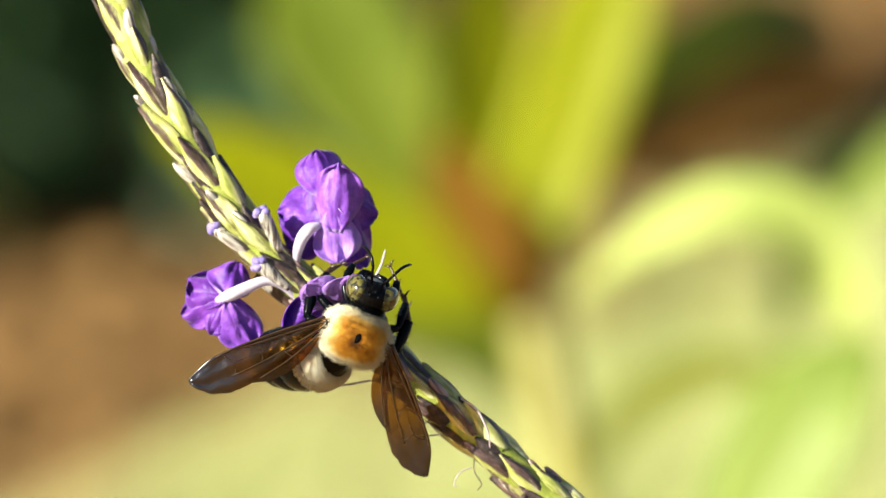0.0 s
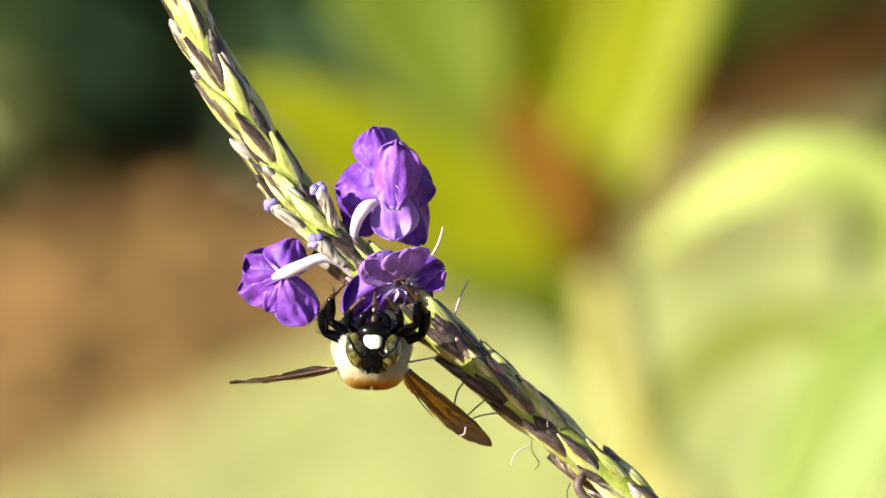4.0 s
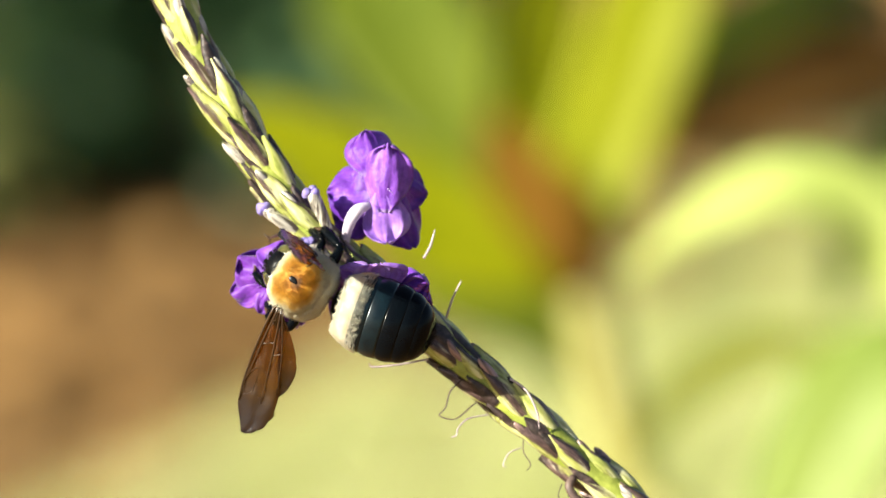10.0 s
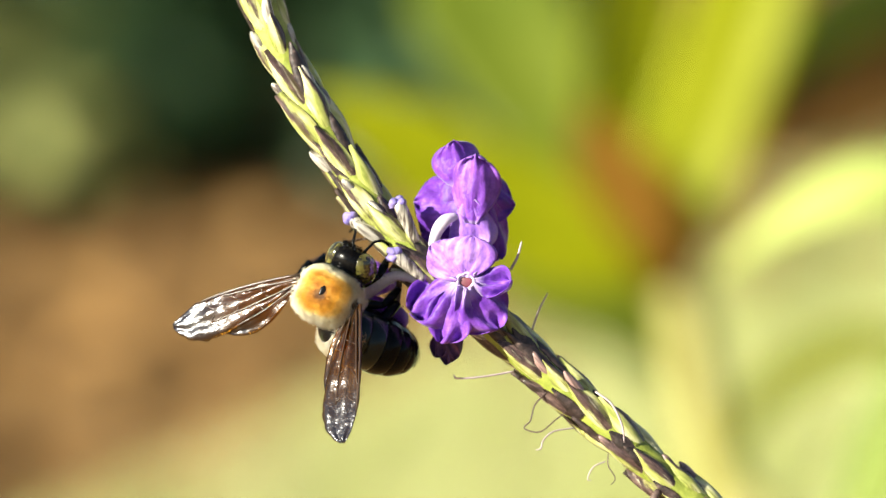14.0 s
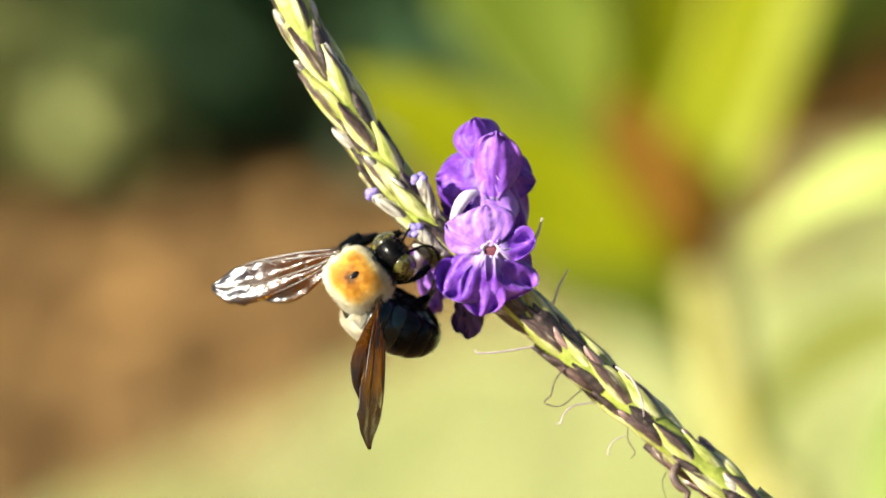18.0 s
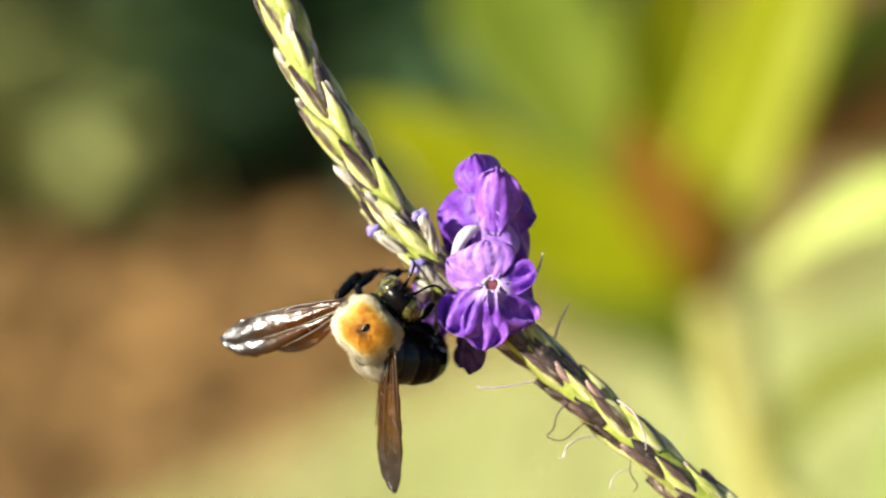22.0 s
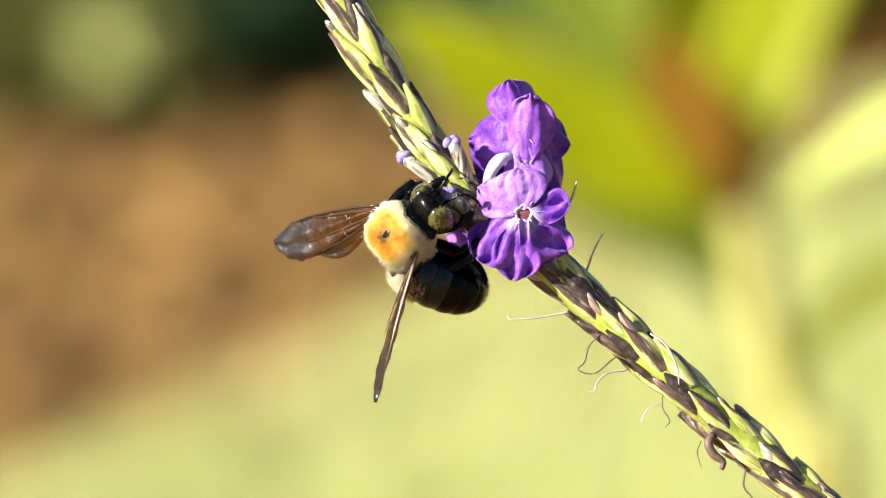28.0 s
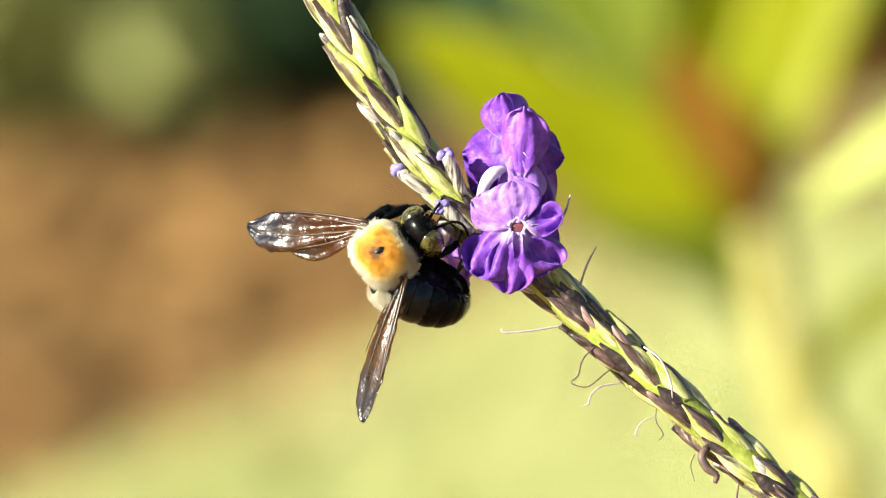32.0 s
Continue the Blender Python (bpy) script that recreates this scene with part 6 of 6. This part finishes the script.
    walk(wing_right, [
        (0, pose(57 * K, 4 * K, 14 * K, 14.3, 11.1, -48.8)),
        (0.5, pose(57 * K, 4 * K, 14 * K, 16.5, 8.8, -49.1)),
        (1, pose(57 * K, 4 * K, 14 * K, -0.0, -17.2, -43.0)),
        (1.5, pose(57 * K, 4 * K, 14 * K, -0.0, -11.8, -57.8)),
        (2, pose(57 * K, 4 * K, 14 * K, -0.0, -12.4, -33.6)),
        (2.5, pose(57 * K, 4 * K, 14 * K, 0.0, -10.1, -35.1)),
        (3, pose(57 * K, 4 * K, 14 * K, 0.0, -19.1, -43.3)),
        (3.5, pose(57 * K, 4 * K, 14 * K, -0.0, -20.2, -48.2)),
        (5.5, pose(57 * K, 4 * K, 14 * K, -0.0, -24.1, -44.5)),
        (6, pose(57 * K, 4 * K, 14 * K, -0.0, -15.0, -51.9)),
        (6.5, pose(57 * K, 4 * K, 14 * K, -0.0, -9.2, -55.4)),
        (7, pose(57 * K, 4 * K, 14 * K, 0.0, -8.6, -42.3)),
        (7.5, pose(57 * K, 4 * K, 14 * K, 0.0, -11.5, -42.8)),
        (8, pose(57 * K, 4 * K, 14 * K, 0.0, -17.4, -47.1)),
        (8.5, pose(57 * K, 4 * K, 14 * K, -13.4, 19.2, -51.4)),
        (8.7, pose(57 * K, 4 * K, 14 * K, -13.0, 15.0, -50.0)),
        (8.8, pose(57 * K, 4 * K, 14 * K, -15.0, -10.0, -24.0)),
        (8.9, pose(57 * K, 4 * K, 14 * K, -20.0, -60.0, -8.0)),
        (9, pose(57 * K, 4 * K, 14 * K, -10.0, -82.0, 0.0)),
        (9.1, pose(57 * K, 4 * K, 14 * K, -42.8, -45.5, 8.6)),
        (9.2, pose(57 * K, 4 * K, 14 * K, -40.0, -40.0, 12.0)),
        (9.3, pose(57 * K, 4 * K, 14 * K, -35.0, -36.0, 14.0)),
        (9.4, pose(57 * K, 4 * K, 14 * K, -30.0, -46.0, 10.0)),
        (9.5, pose(57 * K, 4 * K, 14 * K, -26.0, -50.0, 4.0)),
        (9.8, pose(57 * K, 4 * K, 14 * K, -30.0, -36.0, 12.0)),
        (9.9, pose(57 * K, 4 * K, 14 * K, -15.0, -64.0, -8.0)),
        (10, pose(57 * K, 4 * K, 14 * K, -5.0, -84.0, -20.0)),
        (10.1, pose(57 * K, 4 * K, 14 * K, -20.0, -55.0, -5.0)),
        (10.3, pose(57 * K, 4 * K, 14 * K, -25.0, -45.0, -8.0)),
        (10.5, pose(57 * K, 4 * K, 14 * K, -33.5, -20.2, -41.2)),
        (11, pose(57 * K, 4 * K, 14 * K, -72.4, -11.5, -27.0)),
        (11.5, pose(57 * K, 4 * K, 14 * K, -66.0, -0.6, -38.9)),
        (12, pose(57 * K, 4 * K, 14 * K, -60.5, -11.2, -46.2)),
        (12.5, pose(57 * K, 4 * K, 14 * K, -52.0, -14.8, -46.7)),
        (13, pose(57 * K, 4 * K, 14 * K, 19.4, -24.3, -45.0)),
        (13.5, pose(57 * K, 4 * K, 14 * K, 14.5, -22.6, -64.4)),
        (15.5, pose(57 * K, 4 * K, 14 * K, 12.1, 21.7, -51.8)),
        (16, pose(57 * K, 4 * K, 14 * K, 12.7, 4.1, -52.2)),
        (16.5, pose(57 * K, 4 * K, 14 * K, -24.7, 5.9, -45.6)),
        (17, pose(57 * K, 4 * K, 14 * K, -69.3, 18.5, -42.1)),
        (17.5, pose(57 * K, 4 * K, 14 * K, -69.7, 11.4, -40.8)),
        (18, pose(57 * K, 4 * K, 14 * K, -74.8, 10.9, -44.6)),
        (18.5, pose(57 * K, 4 * K, 14 * K, -75.8, 18.9, -48.9)),
        (19, pose(57 * K, 4 * K, 14 * K, -75.4, 13.5, -50.2)),
        (19.5, pose(57 * K, 4 * K, 14 * K, -19.7, 12.0, -52.4)),
        (20, pose(57 * K, 4 * K, 14 * K, 47.1, -9.0, -48.6)),
        (20.5, pose(57 * K, 4 * K, 14 * K, 45.8, 9.1, -42.2)),
        (21, pose(57 * K, 4 * K, 14 * K, 43.1, -3.0, -30.9)),
        (21.5, pose(57 * K, 4 * K, 14 * K, 43.8, 10.8, -50.7)),
        (22, pose(57 * K, 4 * K, 14 * K, 41.5, 11.5, -43.9)),
        (22.5, pose(57 * K, 4 * K, 14 * K, 38.6, 19.4, -44.7)),
        (23, pose(57 * K, 4 * K, 14 * K, 54.3, 7.5, -38.6)),
        (23.5, pose(57 * K, 4 * K, 14 * K, 47.6, 26.8, -51.0)),
        (24, pose(57 * K, 4 * K, 14 * K, 44.3, 8.4, -42.6)),
        (24.5, pose(57 * K, 4 * K, 14 * K, 41.3, 23.6, -59.3)),
        (25, pose(57 * K, 4 * K, 14 * K, 40.4, 5.5, -47.0)),
        (25.5, pose(57 * K, 4 * K, 14 * K, 39.9, 12.2, -49.8)),
        (27.5, pose(57 * K, 4 * K, 14 * K, 41.3, -6.7, -56.9)),
        (28, pose(57 * K, 4 * K, 14 * K, 41.3, -6.6, -56.8)),
        (28.5, pose(57 * K, 4 * K, 14 * K, 41.3, -7.0, -57.3)),
        (29, pose(57 * K, 4 * K, 14 * K, 41.3, -7.1, -57.5)),
        (29.5, pose(57 * K, 4 * K, 14 * K, 41.4, -7.4, -57.9)),
        (30, pose(57 * K, 4 * K, 14 * K, 41.5, -8.1, -58.9)),
        (30.5, pose(57 * K, 4 * K, 14 * K, 42.0, -10.0, -61.7)),
        (31, pose(57 * K, 4 * K, 14 * K, 42.5, -10.2, -61.7)),
        (31.5, pose(57 * K, 4 * K, 14 * K, 23.3, 16.5, -49.0)),
        (32, pose(57 * K, 4 * K, 14 * K, 37.5, 5.6, -53.5)),
    ])
    hip = Matrix.Translation((30 * K, -16 * K, -36 * K))
    kick = lambda a: hip @ pose(0, 0, 0, 0, 0, a) @ hip.inverted()
    walk(hind_leg, [(0, kick(0)), (18.6, kick(0)), (19, kick(-36)), (19.4, kick(0)), (24.4, kick(0)), (25, kick(-38)), (25.5, kick(-20)), (27.5, kick(0)), (32, kick(0))])
    walk(mid_flower, [
        (0, at_plan(889, 398, 30) @ pose(0, 0, 0, 50, 26, 4)),
        (1, at_plan(889, 402, 30) @ pose(0, 0, 0, 48, 28, 6)),
        (2, at_plan(889, 402, 30) @ pose(0, 0, 0, 46, 30, 8)),
        (3.5, at_plan(889, 402, 30) @ pose(0, 0, 0, 44, 30, 6)),
        (6, at_plan(889, 400, 30) @ pose(0, 0, 0, 48, 22, 4)),
        (7, at_plan(889, 400, 30) @ pose(0, 0, 0, 50, 18, 2)),
        (8, at_plan(889, 400, 30) @ pose(0, 0, 0, 52, 6, 0)),
        (8.5, at_plan(889, 400, 32) @ pose(0, 0, 0, 50, 0, 0)),
        (9.2, at_plan(893, 404, 26) @ pose(0, 0, 0, 55, 0, 0)),
        (10.3, at_plan(893, 404, 22) @ pose(0, 0, 0, 45, 0, 0)),
        (10.8, at_plan(893, 400, 22) @ pose(0, 0, 0, 10, -10, -8)),
        (12, at_plan(893, 400, 22) @ pose(0, 0, 0, 5, -12, -18)),
        (13.5, at_plan(893, 400, 22) @ pose(0, 0, 0, 5, -12, -18)),
        (15.5, at_plan(893, 398, 22) @ pose(0, 0, 0, 0, -2, -3)),
        (28, at_plan(893, 396, 22) @ pose(0, 0, 0, 0, 0, 0)),
        (32, at_plan(893, 396, 22) @ pose(0, 0, 0, 0, 0, 0)),
    ])
    walk(side_flower, [
        (0, at_plan(862, 408, 6) @ pose(0, 0, 0, 0, 0, 0)),
        (9, at_plan(862, 408, 6) @ pose(0, 0, 0, 0, 0, 0)),
        (10.3, at_plan(862, 408, 6) @ pose(0, 0, 0, 0, 0, -2)),
        (11, at_plan(862, 408, 6) @ pose(0, 0, 0, 0, 0, -7)),
        (12, at_plan(862, 408, 6) @ pose(0, 0, 0, 0, 0, -14)),
        (12.6, at_plan(862, 408, 6) @ pose(0, 0, 0, 0, -4, -6)),
        (13.2, at_plan(862, 408, 0) @ pose(0, 0, 0, 0, -10, 6)),
        (13.5, at_plan(862, 408, 0) @ pose(0, 0, 0, 0, -14, 7)),
        (15.5, at_plan(854, 404, -4) @ pose(0, 0, 0, 0, -73, 8)),
        (32, at_plan(854, 404, -4) @ pose(0, 0, 0, 0, -73, 8)),
    ])
    walk(old_flower, [
        (0, at_plan(905, 440, 0)),
        (23, at_plan(905, 440, 0)),
        (23.6, at_plan(908, 436, -8) @ pose(0, 0, 0, 0, 0, 40)),
        (24.2, at_plan(912, 430, -14) @ pose(0, 0, 0, 0, 0, 84)),
        (32, at_plan(912, 430, -14) @ pose(0, 0, 0, 0, 0, 84)),
    ])


motions()
